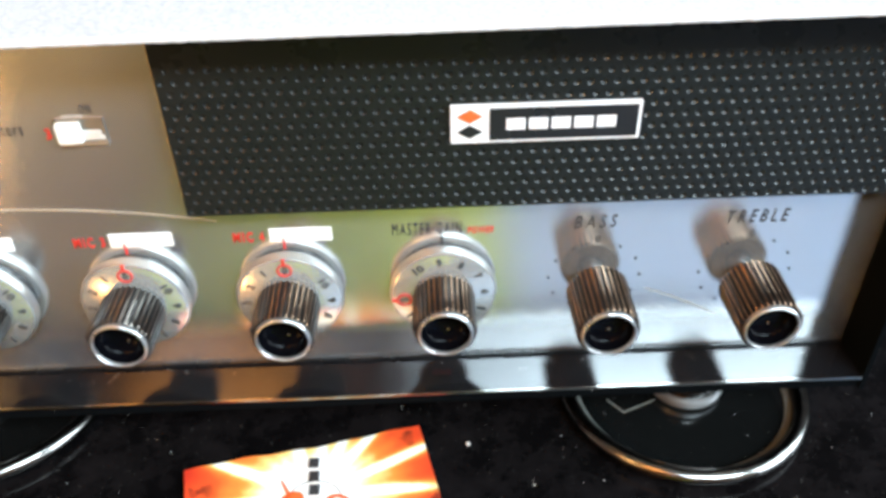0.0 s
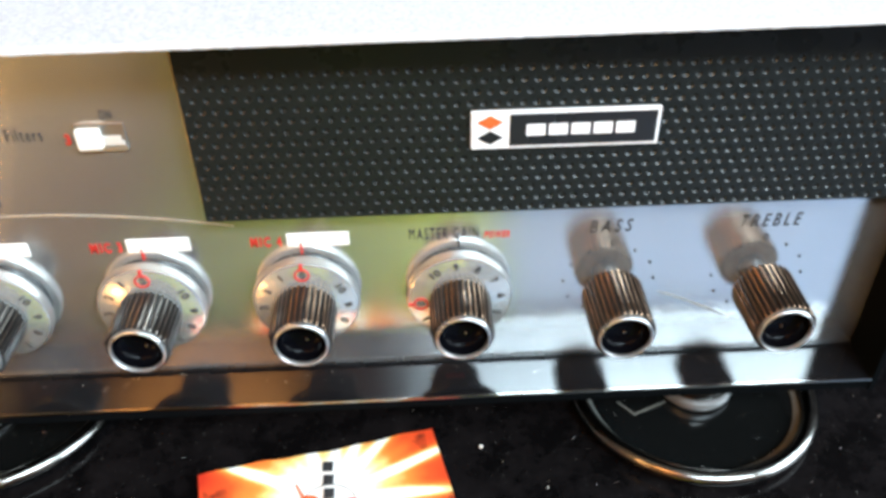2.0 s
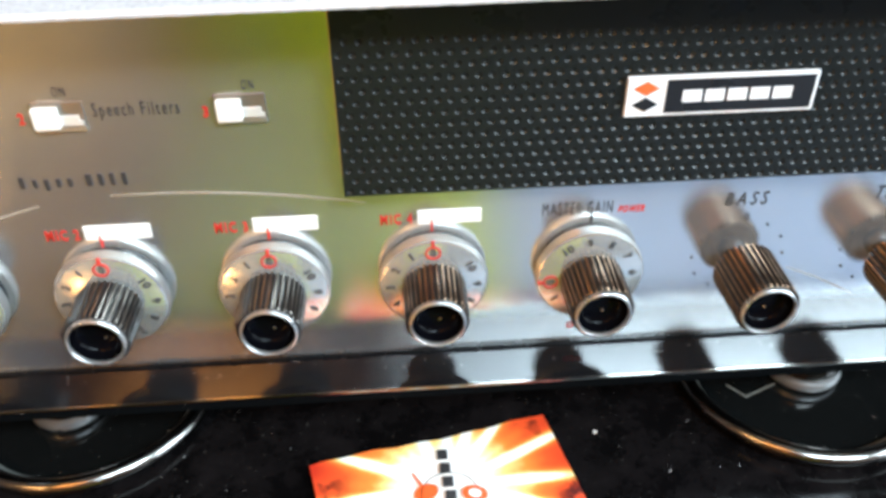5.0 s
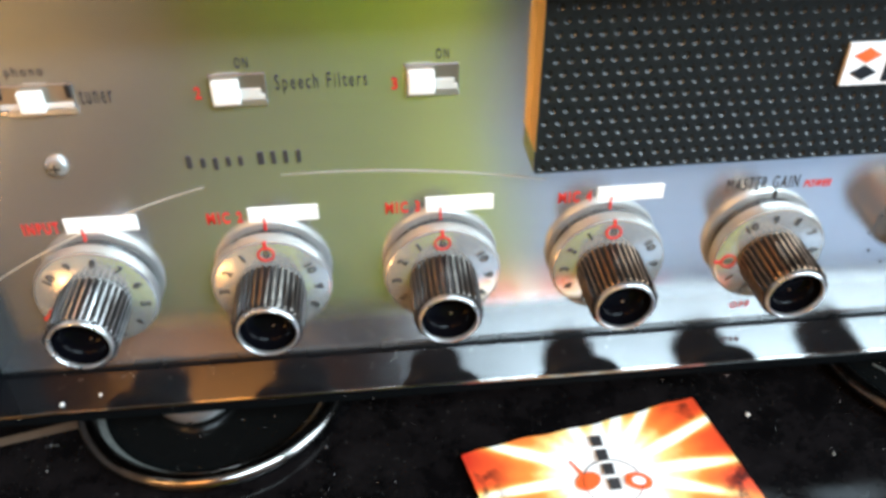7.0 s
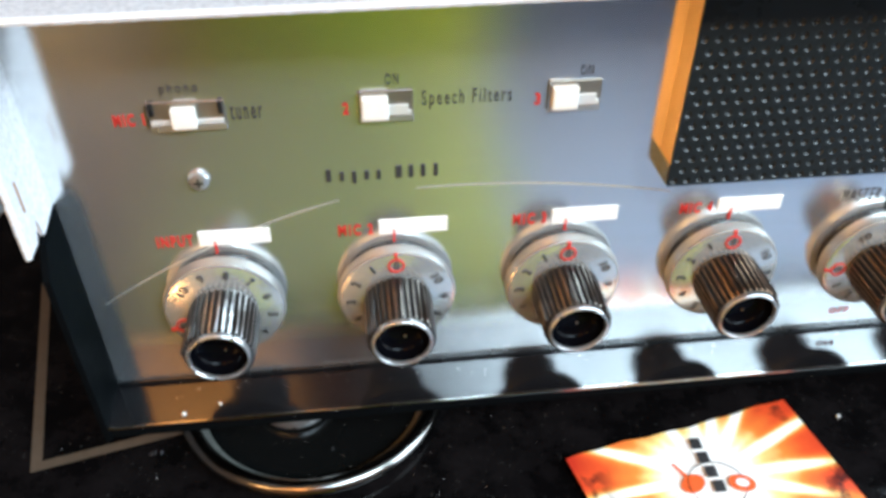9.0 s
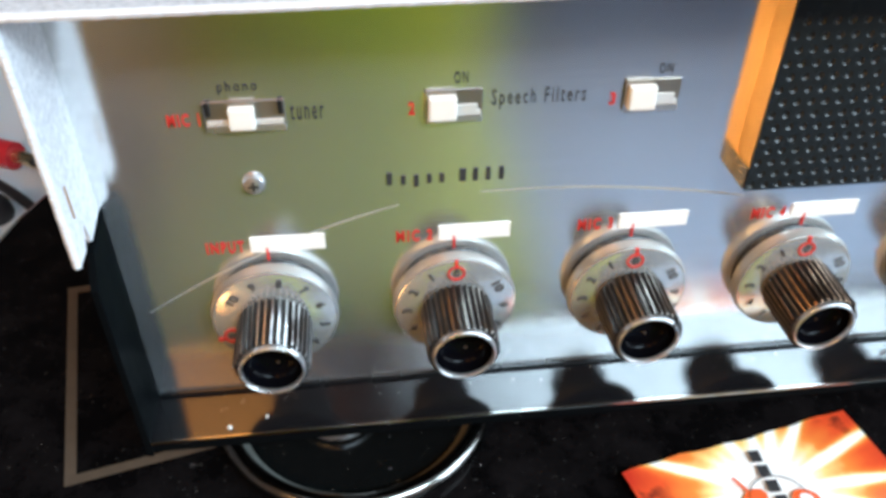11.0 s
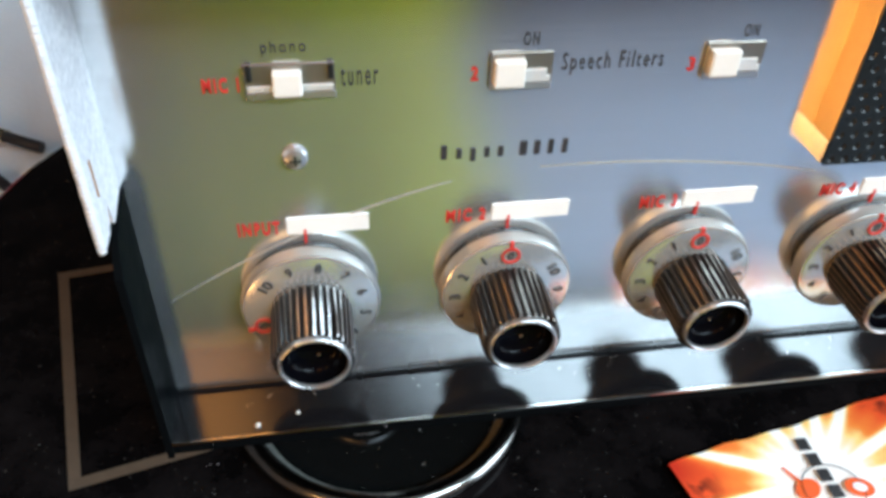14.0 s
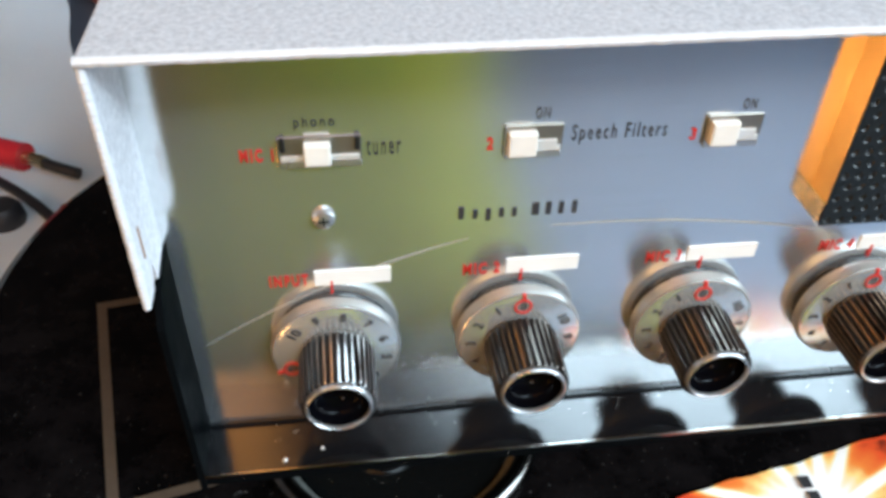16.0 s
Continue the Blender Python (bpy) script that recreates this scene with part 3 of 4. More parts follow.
def make_knob(i):
    x = KX[i]
    has_dial = i < 5
    at = (x, -0.0010 if has_dial else -0.0036, KZ)
    base = 0.0064 if has_dial else 0.0022
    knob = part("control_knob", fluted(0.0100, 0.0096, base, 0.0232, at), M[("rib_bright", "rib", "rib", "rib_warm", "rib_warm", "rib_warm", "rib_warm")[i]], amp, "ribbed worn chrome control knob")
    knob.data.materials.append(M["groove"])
    rim = [(0.0076, 0.0219), (0.0077, 0.0240), (0.0079, 0.0243), (0.0083, 0.0242), (0.0085, 0.0239), (0.0086, 0.0226)]
    smooth(part("rim", lathe(rim, at, "y"), M["satin"], knob, "bright chrome rim"), 60)
    cup = [(0.0077, 0.0236), (0.0076, 0.0225), (0.0071, 0.0203), (0.0058, 0.0190), (0.0035, 0.0185), (0.0, 0.0184)]
    smooth(part("cap_recess", lathe(cup, at, "y"), M["recess"], knob, "glossy black recessed cap"), 60)
    # added chrome stud that stands in for the glint inside the cap
    part("set_pin", lathe([(0.0007, 0.0178), (0.0006, 0.0187), (0.0003, 0.0189), (0.0, 0.0189)], (x + 0.001, at[1], KZ - 0.0024), "y", 12), M["dull_chrome"], knob)
    if not has_dial:
        part("collar", lathe([(0.0, 0.0001), (0.0046, 0.0001), (0.0044, 0.0095), (0.0, 0.0095)], (x, 0.0, KZ), "y"), M["groove"], knob)
        return knob
    dial = [(0.0, 0.0020), (0.0157, 0.0020), (0.0171, 0.0025), (0.0173, 0.0040), (0.0169, 0.0057)]
    edge = smooth(part("dial", lathe(dial + [(0.0160, 0.0061), (0.0, 0.0061)], (x, 0.0, KZ), "y", 72), M["dial_edge"], knob, "dull silver dial edge"), 40)
    smooth(part("dial_face", lathe([(0.0, 0.0057), (0.0166, 0.0057), (0.0167, 0.0060), (0.0160, 0.0064), (0.0, 0.0066)], (x, 0.0, KZ), "y", 72), M["dial"], edge, "silver numbered dial face"), 40)
    part("dial_spacer", lathe([(0.0, 0.0001), (0.0150, 0.0001), (0.0152, 0.0022), (0.0, 0.0022)], (x, 0.0, KZ), "y"), M["black"], knob)
    turn = (110, 0, 0, 0, 95)[i]
    for n in range(11):
        a = 90 + turn + 30 * n
        wide = 0.0034 if n == 10 else 0.0016
        if n == 1:
            wide = 0.0006
        lettering("number", str(n), M["ink"], knob, 0, wide, 0, 0.0028, -0.00675, turn=(x, KZ, 0.0135 if n else 0.0127, a), bold=0.02)
    a = radians(90 + turn)
    cx, cz = x + 0.0127 * math.cos(a), KZ + 0.0127 * math.sin(a)
    ring = lathe([(0.0019, 0.0065), (0.0019, 0.0069), (0.0024, 0.0069), (0.0024, 0.0065)], (cx, 0, cz), "y", 20)
    part("zero_mark", ring, M["red"], knob, "red zero mark")
    ca, sa = math.cos(a), math.sin(a)
    w = 0.0004
    part("zero_line", plate([(x + r * ca - s * sa, KZ + r * sa + s * ca) for r, s in ((0.0149, -w), (0.0168, -w), (0.0168, w), (0.0149, w))], -0.0068, 0.003), M["red"], knob)
    return knob


for i in range(7):
    make_knob(i)

YT = -0.00025


def words(name, text, m, x0, x1, z0, z1, slant=0.0, gap=1.3):
    return lettering(name, text, M[m], amp, x0, x1, z0, z1, YT, slant, gap=gap, bold=0.028 if m == "red" else 0.0)


for i, text in enumerate(("INPUT", "MIC 2", "MIC 3", "MIC 4")):
    x = KX[i]
    part("write_on_strip", plate([(x - 0.0042, 0.0925), (x + 0.0152, 0.0925), (x + 0.0152, 0.0972), (x - 0.0042, 0.0972)], -0.0004, 0.0005), M["white"], amp, "blank cream writing strip")
    words("printed_label", text, "red", x - 0.0155, x - 0.0058, 0.0926, 0.0964)
    part("index_line", plate([(x - 0.0003, 0.0897), (x + 0.0003, 0.0897), (x + 0.0003, 0.0938), (x - 0.0003, 0.0938)], -0.0006, 0.0005), M["red"], amp)
words("printed_label", "MASTER GAIN", "ink", KX[4] - 0.0155, KX[4] + 0.0062, 0.0932, 0.0976)
words("printed_label", "POWER", "red", KX[4] + 0.0080, KX[4] + 0.0162, 0.0930, 0.0955, 0.2)
part("index_line", plate([(KX[4] - 0.0003, 0.0897), (KX[4] + 0.0003, 0.0897), (KX[4] + 0.0003, 0.0925), (KX[4] - 0.0003, 0.0925)], -0.0006, 0.0005), M["ink"], amp)
words("printed_label", "OFF", "red", KX[4] - 0.0045, KX[4] + 0.0020, 0.0465, 0.0490)
words("printed_label", "BASS", "ink", 0.0905, 0.1035, 0.0935, 0.0982, 0.15, 1.5)
words("printed_label", "TREBLE", "ink", 0.1380, 0.1575, 0.0935, 0.0982, 0.15, 1.5)
for i in (5, 6):
    words("printed_label", "0", "ink", KX[i] - 0.0008, KX[i] + 0.0008, 0.0878, 0.0905)
    for k in range(-5, 6):
        if k:
            a = radians(90 + k * 30)
            part("scale_dot", lathe([(0.0, 0.0001), (0.00045, 0.0001), (0.00045, 0.0003), (0.0, 0.0003)], (KX[i] + 0.0150 * math.cos(a), 0, KZ + 0.0008 + 0.0135 * math.sin(a)), "y", 8), M["ink"], amp)

words("printed_label", "MIC 1", "red", -0.1670, -0.1596, 0.1310, 0.1344)
words("printed_label", "phono", "ink", -0.1545, -0.1456, 0.1388, 0.1421)
words("printed_label", "tuner", "ink", -0.1388, -0.1310, 0.1314, 0.1354)
words("printed_label", "2", "red", -0.1112, -0.1096, 0.1312, 0.1346)
words("printed_label", "ON", "ink", -0.1003, -0.0970, 0.1390, 0.1419)
words("printed_label", "Speech Filters", "ink", -0.0912, -0.0682, 0.1315, 0.1368)
words("printed_label", "3", "red", -0.0622, -0.0606, 0.1312, 0.1346)
words("printed_label", "ON", "ink", -0.0508, -0.0475, 0.1390, 0.1418)
# maker's name and model, as plain bars
for x, w, z0, h in ((-0.1170, 0.0014, 0.1113, 0.0036), (-0.1134, 0.0012, 0.1113, 0.0026), (-0.1101, 0.0012, 0.1104, 0.0035), (-0.1068, 0.0012, 0.1113, 0.0026), (-0.1036, 0.0012, 0.1113, 0.0026),
                    (-0.0985, 0.0017, 0.1113, 0.0037), (-0.0950, 0.0013, 0.1113, 0.0037), (-0.0917, 0.0012, 0.1113, 0.0037), (-0.0883, 0.0012, 0.1113, 0.0037)):
    part("name_bar", plate([(x, z0), (x + w, z0), (x + w, z0 + h), (x, z0 + h)], -0.0003, 0.0004), M["ink"], amp)


def make_switch(x0, x1, z0, z1, k0, k1, tail):
    """A slide switch: a framed slot with a light track and a stubby slider."""
    s = part("slide_switch", box(x0, x1, -0.0006, 0.0006, z0, z1), M["slot"], amp, "slide switch in its slot")
    part("slot_frame", box(x0, x1, -0.0010, -0.0003, z0 - 0.0004, z0 + 0.0012, 0.0002), M["satin"], s)
    part("slot_frame", box(x0 - 0.0004, x0 + 0.0002, -0.0010, -0.0003, z0, z1, 0.0001), M["chrome"], s)
    if tail:
        part("slider_tail", box(k1 - 0.0002, x1 - 0.0012, -0.0012, -0.0004, z0 + 0.0022, z0 + 0.0044, 0.0003), M["rail"], s, "bright metal tongue")
    else:
        for px0 in (x0 + 0.0003, x1 - 0.0015):
            part("end_post", box(px0, px0 + 0.0012, -0.0014, -0.0004, z0 + 0.0042, z1 + 0.0002, 0.0002), M["badge"], s, "black end post")
    part("track", box(x0 + 0.0004, x1 - 0.0004, -0.0012, -0.0003, z0 + 0.0014, z0 + 0.0028, 0.0003), M["rail"], s)
    part("slider", box(k0, k1, -0.0030, -0.0004, z0 + 0.0010, z1 - 0.0008, 0.0006), M["ivory"], s, "ivory plastic slider")


make_switch(-0.1584, -0.1400, 0.1297, 0.1370, -0.1528, -0.1468, False)
make_switch(-0.1070, -0.0935, 0.1294, 0.1374, -0.1066, -0.0998, True)
make_switch(-0.0585, -0.0450, 0.1297, 0.1377, -0.0581, -0.0513, True)

screw = part("screw", lathe([(0.0028, 0.0001), (0.0028, 0.0008), (0.0024, 0.0015), (0.0014, 0.0019), (0.0, 0.0020)], (-0.1497, 0, 0.1143), "y", 28), M["satin"], amp, "cross-head chrome screw")
for w, h in ((0.0013, 0.00025), (0.00025, 0.0013)):
    part("cross_slot", box(-0.1497 - w, -0.1497 + w, -0.0022, -0.0012, 0.1143 - h, 0.1143 + h), M["ink"], screw)


def scratch(points, w):
    bm = bmesh.new()
    row = []
    for i, (x, z) in enumerate(points):
        k = w * (0.35 + 0.65 * math.sin(math.pi * (i + 0.5) / len(points)))
        row.append((bm.verts.new((x, -0.0002, z - k)), bm.verts.new((x, -0.0002, z + k))))
    for a, b in zip(row, row[1:]):
        bm.faces.new((a[0], b[0], b[1], a[1]))
    return bm


def arc(x0, z0, x1, z1, rise, n=14):
    return [(x0 + (x1 - x0) * t, z0 + (z1 - z0) * t + rise * 4 * t * (1 - t)) for t in [k / n for k in range(n + 1)]]


part("scratch", scratch(arc(-0.183, 0.0735, -0.1140, 0.1050, 0.0035), 0.00024), M["scratch"], amp)
part("scratch", scratch(arc(-0.0930, 0.1075, -0.0200, 0.1010, 0.0022), 0.00024), M["scratch"], amp)
part("scratch", scratch(arc(0.1160, 0.0680, 0.1420, 0.0552, 0.0006), 0.00024), M["scratch"], amp)

# ------------------------------------------------------------- loose things
CARD = (0.002, -0.030)


def make_card():
    """A torn printed card lying on the table, slightly curled, with a wavy upper edge."""
    c = thing("printed_card", (CARD[0], CARD[1], TOP), "torn orange and red printed card lying on the table", "card")
    ax, ay = Vector((0.084, 0.0165)), Vector((0.012, -0.052))
    corner = Vector((-0.0455, -0.0195))
    nx, ny = 28, 16
    bm = bmesh.new()
    grid = []
    for j in range(ny + 1):
        line = []
        for i in range(nx + 1):
            u, v = i / nx, j / ny
            p = corner + ax * u + ay * v
            if j == 0:
                p += Vector((0, 0.0004 * math.sin(u * 9) + 0.0012 * math.sin(u * math.pi) + 0.0003 * math.sin(u * 31)))
            h = 0.0008 + 0.0016 * (2 * u - 1) ** 2 * (1 - v) + 0.0004 * math.sin(u * 7 + v * 3) + 0.0004
            line.append(bm.verts.new((p.x - CARD[0], p.y - CARD[1], h)))
        grid.append(line)
    for a, b in zip(grid, grid[1:]):
        for i in range(nx):
            bm.faces.new((a[i], b[i], b[i + 1], a[i + 1]))
    bmesh.ops.recalc_face_normals(bm, faces=bm.faces)
    bmesh.ops.solidify(bm, geom=bm.faces[:], thickness=0.0003)
    ob = new("sheet", mesh("sheet", bm, M["card"]))
    ob.parent = c
    smooth(ob, 60)

    def mark(name, pts, m, h=0.0018):
        b = bmesh.new()
        low = [b.verts.new((x, y, h)) for x, y in pts]
        up = [b.verts.new((x, y, h + 0.0002)) for x, y in pts]
        b.faces.new(up)
        b.faces.new(low[::-1])
        for i in range(len(low)):
            j = (i + 1) % len(low)
            b.faces.new((low[i], low[j], up[j], up[i]))
        o = new(name, mesh(name, b, M[m]))
        o.parent = c
    # the unread word as bars, and the round emblem as plain shapes
    for k in range(4):
        mark("word_bar", [(x + 0.0006 * k - 0.0018, y - 0.0058 * k + 0.0125) for x, y in ((-0.0015, -0.0022), (0.0022, -0.0022), (0.0022, 0.0022), (-0.0015, 0.0022))], "ink")
    ring = [2 * math.pi * k / 28 for k in range(28)]
    b = bmesh.new()
    outer = [b.verts.new((0.0098 * math.cos(t), -0.004 + 0.0088 * math.sin(t), 0.0019)) for t in ring]
    inner = [b.verts.new((0.0094 * math.cos(t), -0.004 + 0.0084 * math.sin(t), 0.0019)) for t in ring]
    for k in range(28):
        j = (k + 1) % 28
        b.faces.new((outer[k], outer[j], inner[j], inner[k]))
    o = new("emblem_ring", mesh("emblem_ring", b, M["ink"]))
    o.parent = c
    for cx, cy, tilt in ((-0.0078, -0.0030, 0.5), (0.0084, -0.0045, -0.3)):
        for r, m, h in ((1.0, "orange", 0.0017), (0.5, "badge_white", 0.0019))[:1 if cx < 0 else 2]:
            mark("emblem_lobe", [(cx + r * (0.0044 * math.cos(t) * math.cos(tilt) - 0.0032 * math.sin(t) * math.sin(tilt)),
                                  cy + r * (0.0044 * math.cos(t) * math.sin(tilt) + 0.0032 * math.sin(t) * math.cos(tilt))) for t in ring], m, h)
    mark("emblem_stem", [(-0.0125, 0.0050), (-0.0119, 0.0054), (-0.0088, 0.0002), (-0.0098, -0.0004)], "orange")
    return c


make_card()

rng = random.Random(4)


def crumb(x, y, z, r):
    bm = bmesh.new()
    bmesh.ops.create_icosphere(bm, subdivisions=1, radius=r)
    for v in bm.verts:
        v.co = Vector((x, y, z + r * 0.5)) + v.co * rng.uniform(0.7, 1.1) * Vector((1, 1, 0.6)).length / 1.5
    ob = new("crumb", mesh("crumb", bm, M["dust"]))
    return tagged(ob, "tiny pale crumb lying on the black surface", "crumb", "crumbs")


crumb(0.0565, -0.0105, TOP, 0.0009)
crumb(-0.1655, -0.0150, ZP0, 0.0009)
crumb(-0.155, -0.012, ZP0, 0.0006)

# specks of dust, too many to count
bm = bmesh.new()
for _ in range(300):
    r = rng.uniform(0.00006, 0.0002) * (2.2 if rng.random() < 0.05 else 1)
    x, y = rng.uniform(-0.28, 0.24), rng.uniform(-0.09, 0.02)
    z = TOP + 0.0001
    if -0.05 < x < 0.06 and y < 0.006:
        continue
    vs = [bm.verts.new((x + r * math.cos(t) * rng.uniform(0.6, 1.3), y + r * math.sin(t) * rng.uniform(0.6, 1.3), z + (0.0001 if k % 2 else 0.0))) for k, t in enumerate([0, 1.3, 2.5, 3.8, 5.0])]
    bm.faces.new(vs)
tagged(new("dust", mesh("dust", bm, M["dust"])), "fine pale dust scattered over the black table", "dust", kind="stuff")
bm = bmesh.new()
for _ in range(260):
    r = rng.uniform(0.00005, 0.00016)
    x, y = rng.uniform(XL + 0.004, XR - 0.004), rng.uniform(YF + 0.001, -0.001)
    bm.faces.new([bm.verts.new((x + r * math.cos(t), y + r * math.sin(t), ZP0 + 0.0001)) for t in (0, 1.3, 2.5, 3.8, 5.0)])
for fx, fy in ((0.1402, 0.0125), (-0.1300, 0.0220)):
    for _ in range(90):
        r, a, q = rng.uniform(0.00005, 0.00015), rng.uniform(0, 6.28), 0.041 * math.sqrt(rng.random())
        x, y = fx + q * math.cos(a), fy + q * math.sin(a)
        bm.faces.new([bm.verts.new((x + r * math.cos(t), y + r * math.sin(t), TOP + 0.0019)) for t in (0, 1.3, 2.5, 3.8, 5.0)])
tagged(new("dust", mesh("dust", bm, M["dust"])), "fine pale dust lying on the black lip and coasters", "dust", kind="stuff")


def draped(name, x0, x1, y0, y1, z, material, label, category, amp_z=0.006, n=40, seed=0):
    """A cloth sheet with soft folds and a little thickness."""
    bm = bmesh.new()
    rows = []
    for j in range(n + 1):
        rows.append([bm.verts.new((x0(y0 + (y1 - y0) * j / n) * (1 - i / n) + x1(y0 + (y1 - y0) * j / n) * i / n, y0 + (y1 - y0) * j / n,
                                   z + amp_z * (1 + noise.noise(Vector((i / n * 5 + seed, j / n * 5, seed))) + 0.5 * noise.noise(Vector((i / n * 13, j / n * 4 + seed, 1)))))) for i in range(n + 1)])
    for a, b in zip(rows, rows[1:]):
        for i in range(n):
            bm.faces.new((a[i], a[i + 1], b[i + 1], b[i]))
    bmesh.ops.solidify(bm, geom=bm.faces[:], thickness=-0.003)
    return tagged(smooth(new(name, mesh(name, bm, material)), 80), label, category)


# beside and behind the table: a bench with a white sheet, a dark cloth, a red plug and cables
BZ = -0.06
bench = thing("side_bench", (-0.62, 0.30, ROOM["z0"]), "plain low bench beside the table under a white sheet", "bench")
part("bench_top", box(-0.95, -0.302, -0.10, 1.25, BZ - 0.03, BZ - 0.004, 0.003), M["floor"], bench)
part("bench_top", box(-0.302, 0.1, 0.26, 1.25, BZ - 0.03, BZ - 0.004, 0.003), M["floor"], bench)
for lx, ly in ((-0.92, -0.07), (-0.34, -0.07), (-0.92, 1.22), (0.07, 1.22)):
    part("leg", box(lx - 0.02, lx + 0.02, ly - 0.02, ly + 0.02, ROOM["z0"], BZ - 0.03), M["floor"], bench)


def sheet_edge(y):
    """Where the white sheet ends and the dark cloth shows."""
    return -0.304 if y < 0.26 else -0.282 - 0.33 * (y - 0.28) + 0.004 * math.sin(y * 40)


draped("white_sheet", lambda y: -0.94, sheet_edge, -0.09, 1.2, BZ, M["sheet"], "crumpled white cotton sheet spread over the bench", "sheet", 0.011, 70, 3)
draped("dark_cloth", lambda y: sheet_edge(y) - 0.03, lambda y: 0.08, 0.236, 1.2, BZ - 0.0035, M["dark"], "dark blue-grey cloth lying on the bench", "cloth", 0.002, 40, 5)

plug = thing("red_plug", (-0.3370, 0.2810, BZ), "red plug with brass ferrule and black sleeve on the sheet", "plug")
smooth(part("body", tube([(-0.3690, 0.2960, BZ + 0.016), (-0.3570, 0.2910, BZ + 0.016), (-0.3300, 0.2790, BZ + 0.016)], 0.0085, 16), M["plug"], plug))
smooth(part("ferrule", tube([(-0.3310, 0.2795, BZ + 0.016), (-0.3250, 0.2765, BZ + 0.016), (-0.3170, 0.2715, BZ + 0.016)], 0.0040, 14), M["brass"], plug, "brass ferrule"))
smooth(part("sleeve", tube([(-0.3180, 0.2720, BZ + 0.016), (-0.3110, 0.2685, BZ + 0.015), (-0.2970, 0.2630, BZ + 0.013)], 0.0034, 14), M["cable"], plug, "black rubber sleeve"))
tagged(smooth(new("cable", mesh("cable", tube([(-0.3900, 0.3020, BZ + 0.010), (-0.3450, 0.2620, BZ + 0.014), (-0.3250, 0.2450, BZ + 0.014), (-0.3080, 0.2280, BZ + 0.013), (-0.2940, 0.2120, BZ + 0.008)], 0.0030), M["cable"])), 60), "black rubber cable lying on the white sheet", "cable")
tagged(smooth(new("jack", mesh("jack", lathe([(0.0, 0.0), (0.010, 0.0), (0.011, 0.003), (0.010, 0.010), (0.008, 0.013), (0.0, 0.0135)], (-0.3300, 0.2280, BZ + 0.006), steps=32), M["cable"])), 40), "black round jack housing lying on the sheet", "jack")
tagged(smooth(new("red_cable", mesh("red_cable", tube([(-0.4180, 0.6450, BZ + 0.008), (-0.3780, 0.5900, BZ + 0.006), (-0.3500, 0.5550, BZ + 0.005), (-0.3230, 0.5130, BZ + 0.005), (-0.2880, 0.4850, BZ + 0.003)], 0.005), M["rcable"])), 60), "red-brown cable lying across the dark cloth", "cable")

# on the floor in front: unseen cloths, added to colour the panel's reflections
draped("olive_blanket", lambda y: -0.80, lambda y: 0.165, -1.68, -0.30, ROOM["z0"] + 0.002, M["olive"], "unseen olive-brown cloth added for the panel's reflection", "blanket", 0.02, 40, 9)
draped("floor_sheet", lambda y: -1.9, lambda y: -0.81, -1.68, -0.30, ROOM["z0"] + 0.004, M["slate"], "unseen slate-blue cloth added for the panel's reflection", "sheet", 0.02, 30, 13)
draped("green_blanket", lambda y: -0.50, lambda y: 0.17, -1.66, -0.80, ROOM["z0"] + 0.044, M["green"], "unseen yellow-green cloth added for the panel's reflection", "blanket", 0.014, 40, 7)
draped("pale_sheet", lambda y: 0.18, lambda y: 1.7, -1.62, -0.2, ROOM["z0"] + 0.004, M["pale"], "unseen grey-blue cloth added for the panel's reflection", "sheet", 0.02, 40, 11)


def hung(name, x0, x1, z0, z1, material, label, seed):
    """A cloth hung flat on the south wall, in upright folds."""
    bm = bmesh.new()
    n = 44
    rows = []
    for j in range(13):
        z = z0 + (z1 - z0) * j / 12
        rows.append([bm.verts.new((x0 + (x1 - x0) * i / n, ROOM["y0"] + 0.036 + 0.012 * noise.noise(Vector((i * 0.42, j * 0.08, seed))), z)) for i in range(n + 1)])
    for a, b in zip(rows, rows[1:]):
        for i in range(n):
            bm.faces.new((a[i], a[i + 1], b[i + 1], b[i]))
    bmesh.ops.solidify(bm, geom=bm.faces[:], thickness=0.003)
    return tagged(smooth(new(name, mesh(name, bm, material)), 80), label, "wall hanging")


# added hangings, unseen, reflected in the panel's top band where the cover shades it
hung("green_hanging", -0.52, 0.22, ROOM["z0"] + 0.02, 0.02, M["moss"], "unseen yellow-green hanging added for the panel's top band", 2.0)
hung("slate_hanging", 0.23, 1.85, ROOM["z0"] + 0.02, 0.02, M["navy"], "unseen blue-grey hanging added for the panel's top band", 6.0)


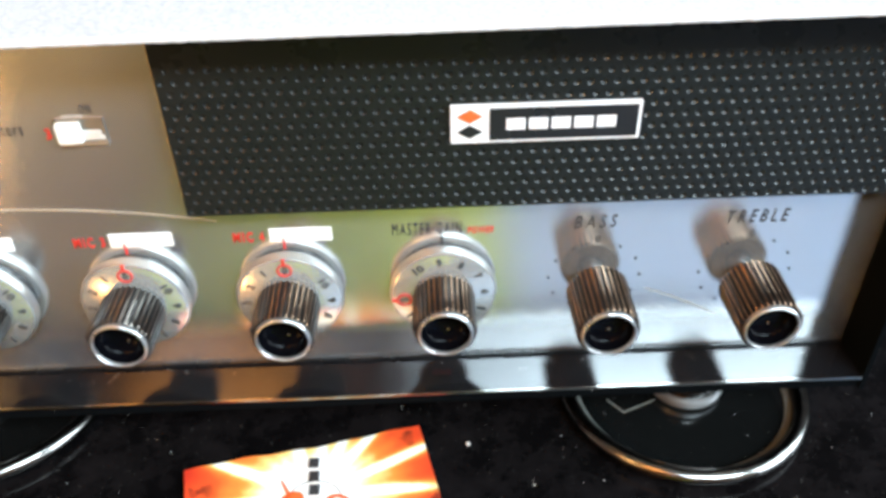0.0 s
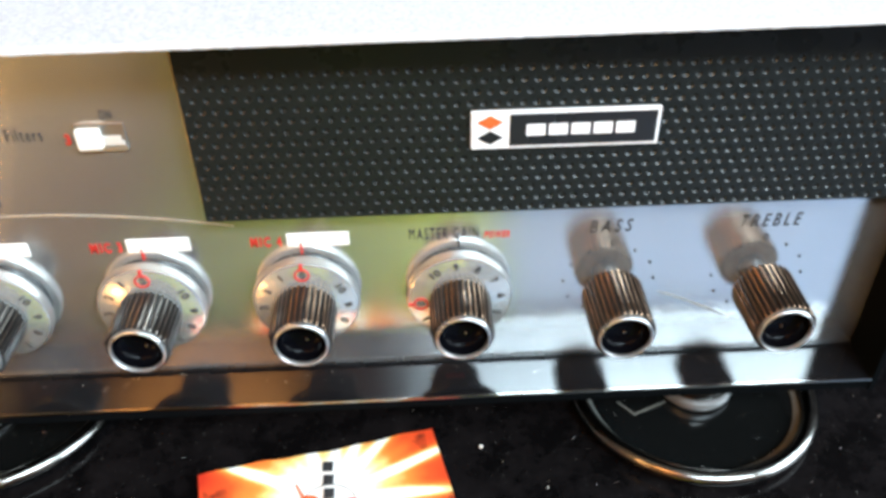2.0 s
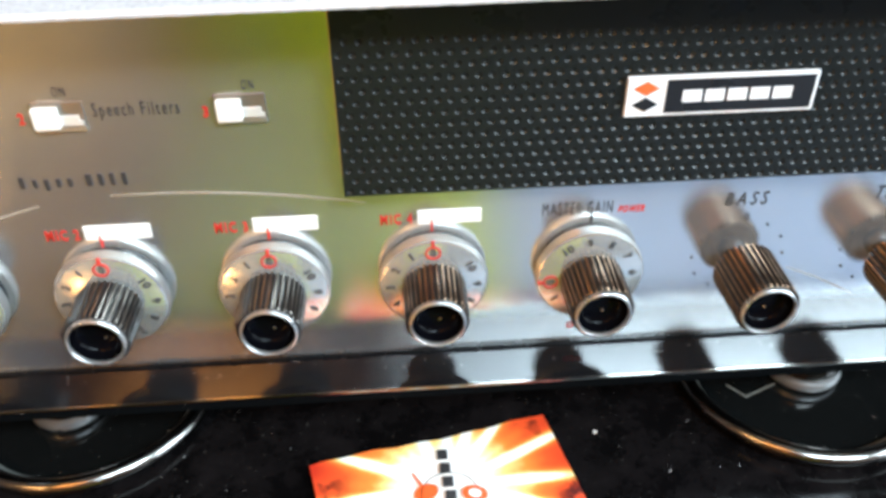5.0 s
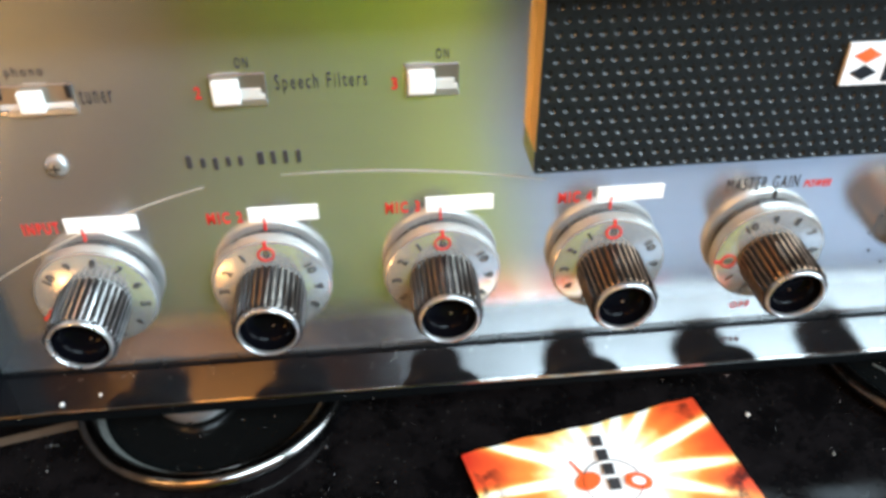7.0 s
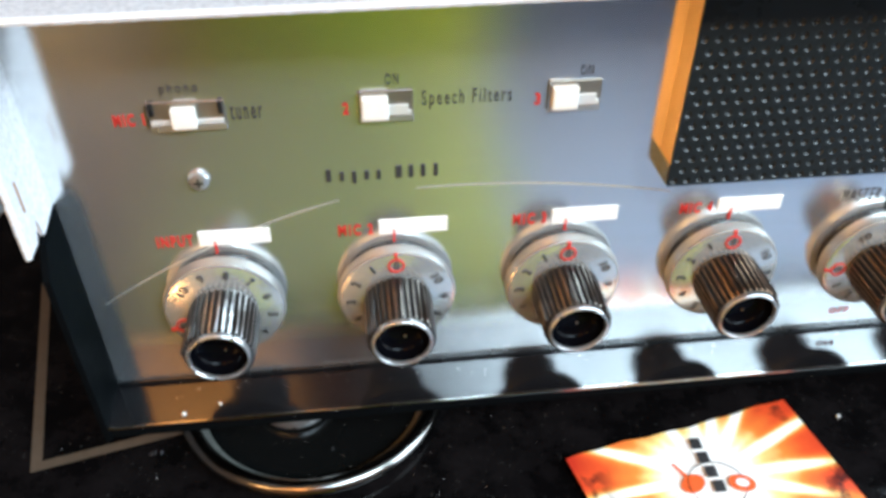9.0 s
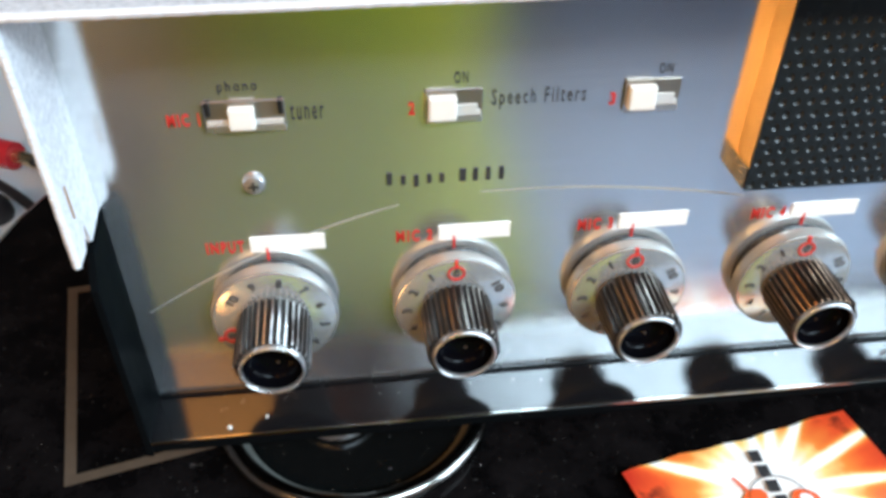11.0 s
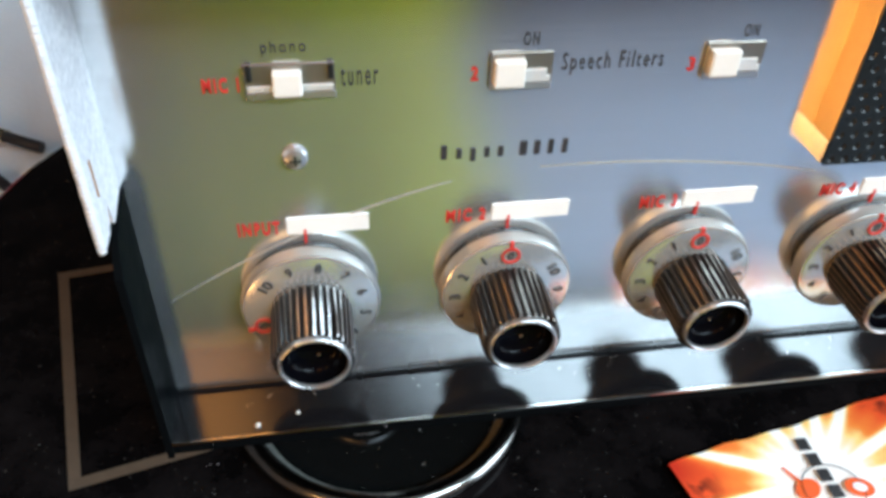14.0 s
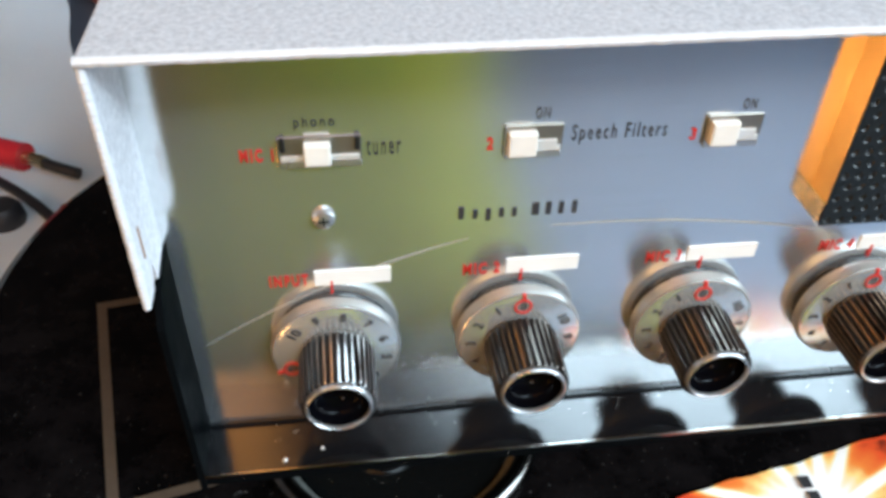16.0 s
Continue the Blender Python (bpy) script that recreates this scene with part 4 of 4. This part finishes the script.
def glow(name, colour, strength):
    n = Nodes(name, colour, 0.4)
    n.set("Emission Color", (*colour, 1)).set("Emission Strength", strength)
    return n.mat


# unseen lamp body, added around the warm fill bulb
lamp = thing("floor_lamp", (LAMP[0], LAMP[1], ROOM["z0"]), "unseen lamp added to warm the strip and knobs", "floor lamp")
smooth(part("base", lathe([(0.0, 0.0), (0.11, 0.0), (0.105, 0.015), (0.012, 0.03), (0.010, 1.56), (0.0, 1.56)], (LAMP[0], LAMP[1], ROOM["z0"])), M["brass"], lamp))
globe = smooth(part("globe", lathe([(0.10 * math.sin(radians(k * 10)) if 0 < k < 18 else 0.0, -0.10 * math.cos(radians(k * 10))) for k in range(19)], LAMP), glow("warm_fill_globe", (1.0, 0.55, 0.2), 9.0), lamp, "glowing warm globe"))
globe.visible_shadow = False

# an unseen glowing amber box, added for the orange reflection on the lip
pendant = thing("pendant_lamp", (-0.56, -1.35, ROOM["z1"]), "unseen amber light added for the lip's orange reflection", "pendant lamp")
part("shade", box(-0.80, -0.37, -1.50, -1.20, 1.55, 1.90, 0.01), glow("amber_lip_glow", (1.0, 0.42, 0.10), 9.0), pendant, "lit amber shade")
part("cord", box(-0.583, -0.577, -1.353, -1.347, 1.90, ROOM["z1"]), M["cable"], pendant)

# an unseen glowing globe, added for the warm hot spot on the side strip
glamp = thing("globe_lamp", (-1.06, -1.30, ROOM["z0"] + 0.03), "unseen amber globe light added for the side strip", "lamp")
smooth(part("foot", lathe([(0.0, 0.0), (0.06, 0.0), (0.058, 0.02), (0.03, 0.08), (0.0, 0.08)], (-1.06, -1.30, ROOM["z0"] + 0.03)), M["brass"], glamp))
smooth(part("globe", lathe([(0.09 * math.sin(radians(k * 10)) if 0 < k < 18 else 0.0, -0.09 * math.cos(radians(k * 10))) for k in range(19)], (-1.06, -1.30, -0.58)), glow("amber_strip_glow", (1.0, 0.5, 0.16), 25.0), glamp, "glowing amber globe"))
gbulb = bpy.data.lights.new("globe_bulb", "POINT")
gbulb.energy, gbulb.color, gbulb.shadow_soft_size = 1.8, (1.0, 0.5, 0.16), 0.05
new("globe_bulb", gbulb).location = (-1.06, -1.30, -0.58)
glamp.children[1].visible_shadow = False
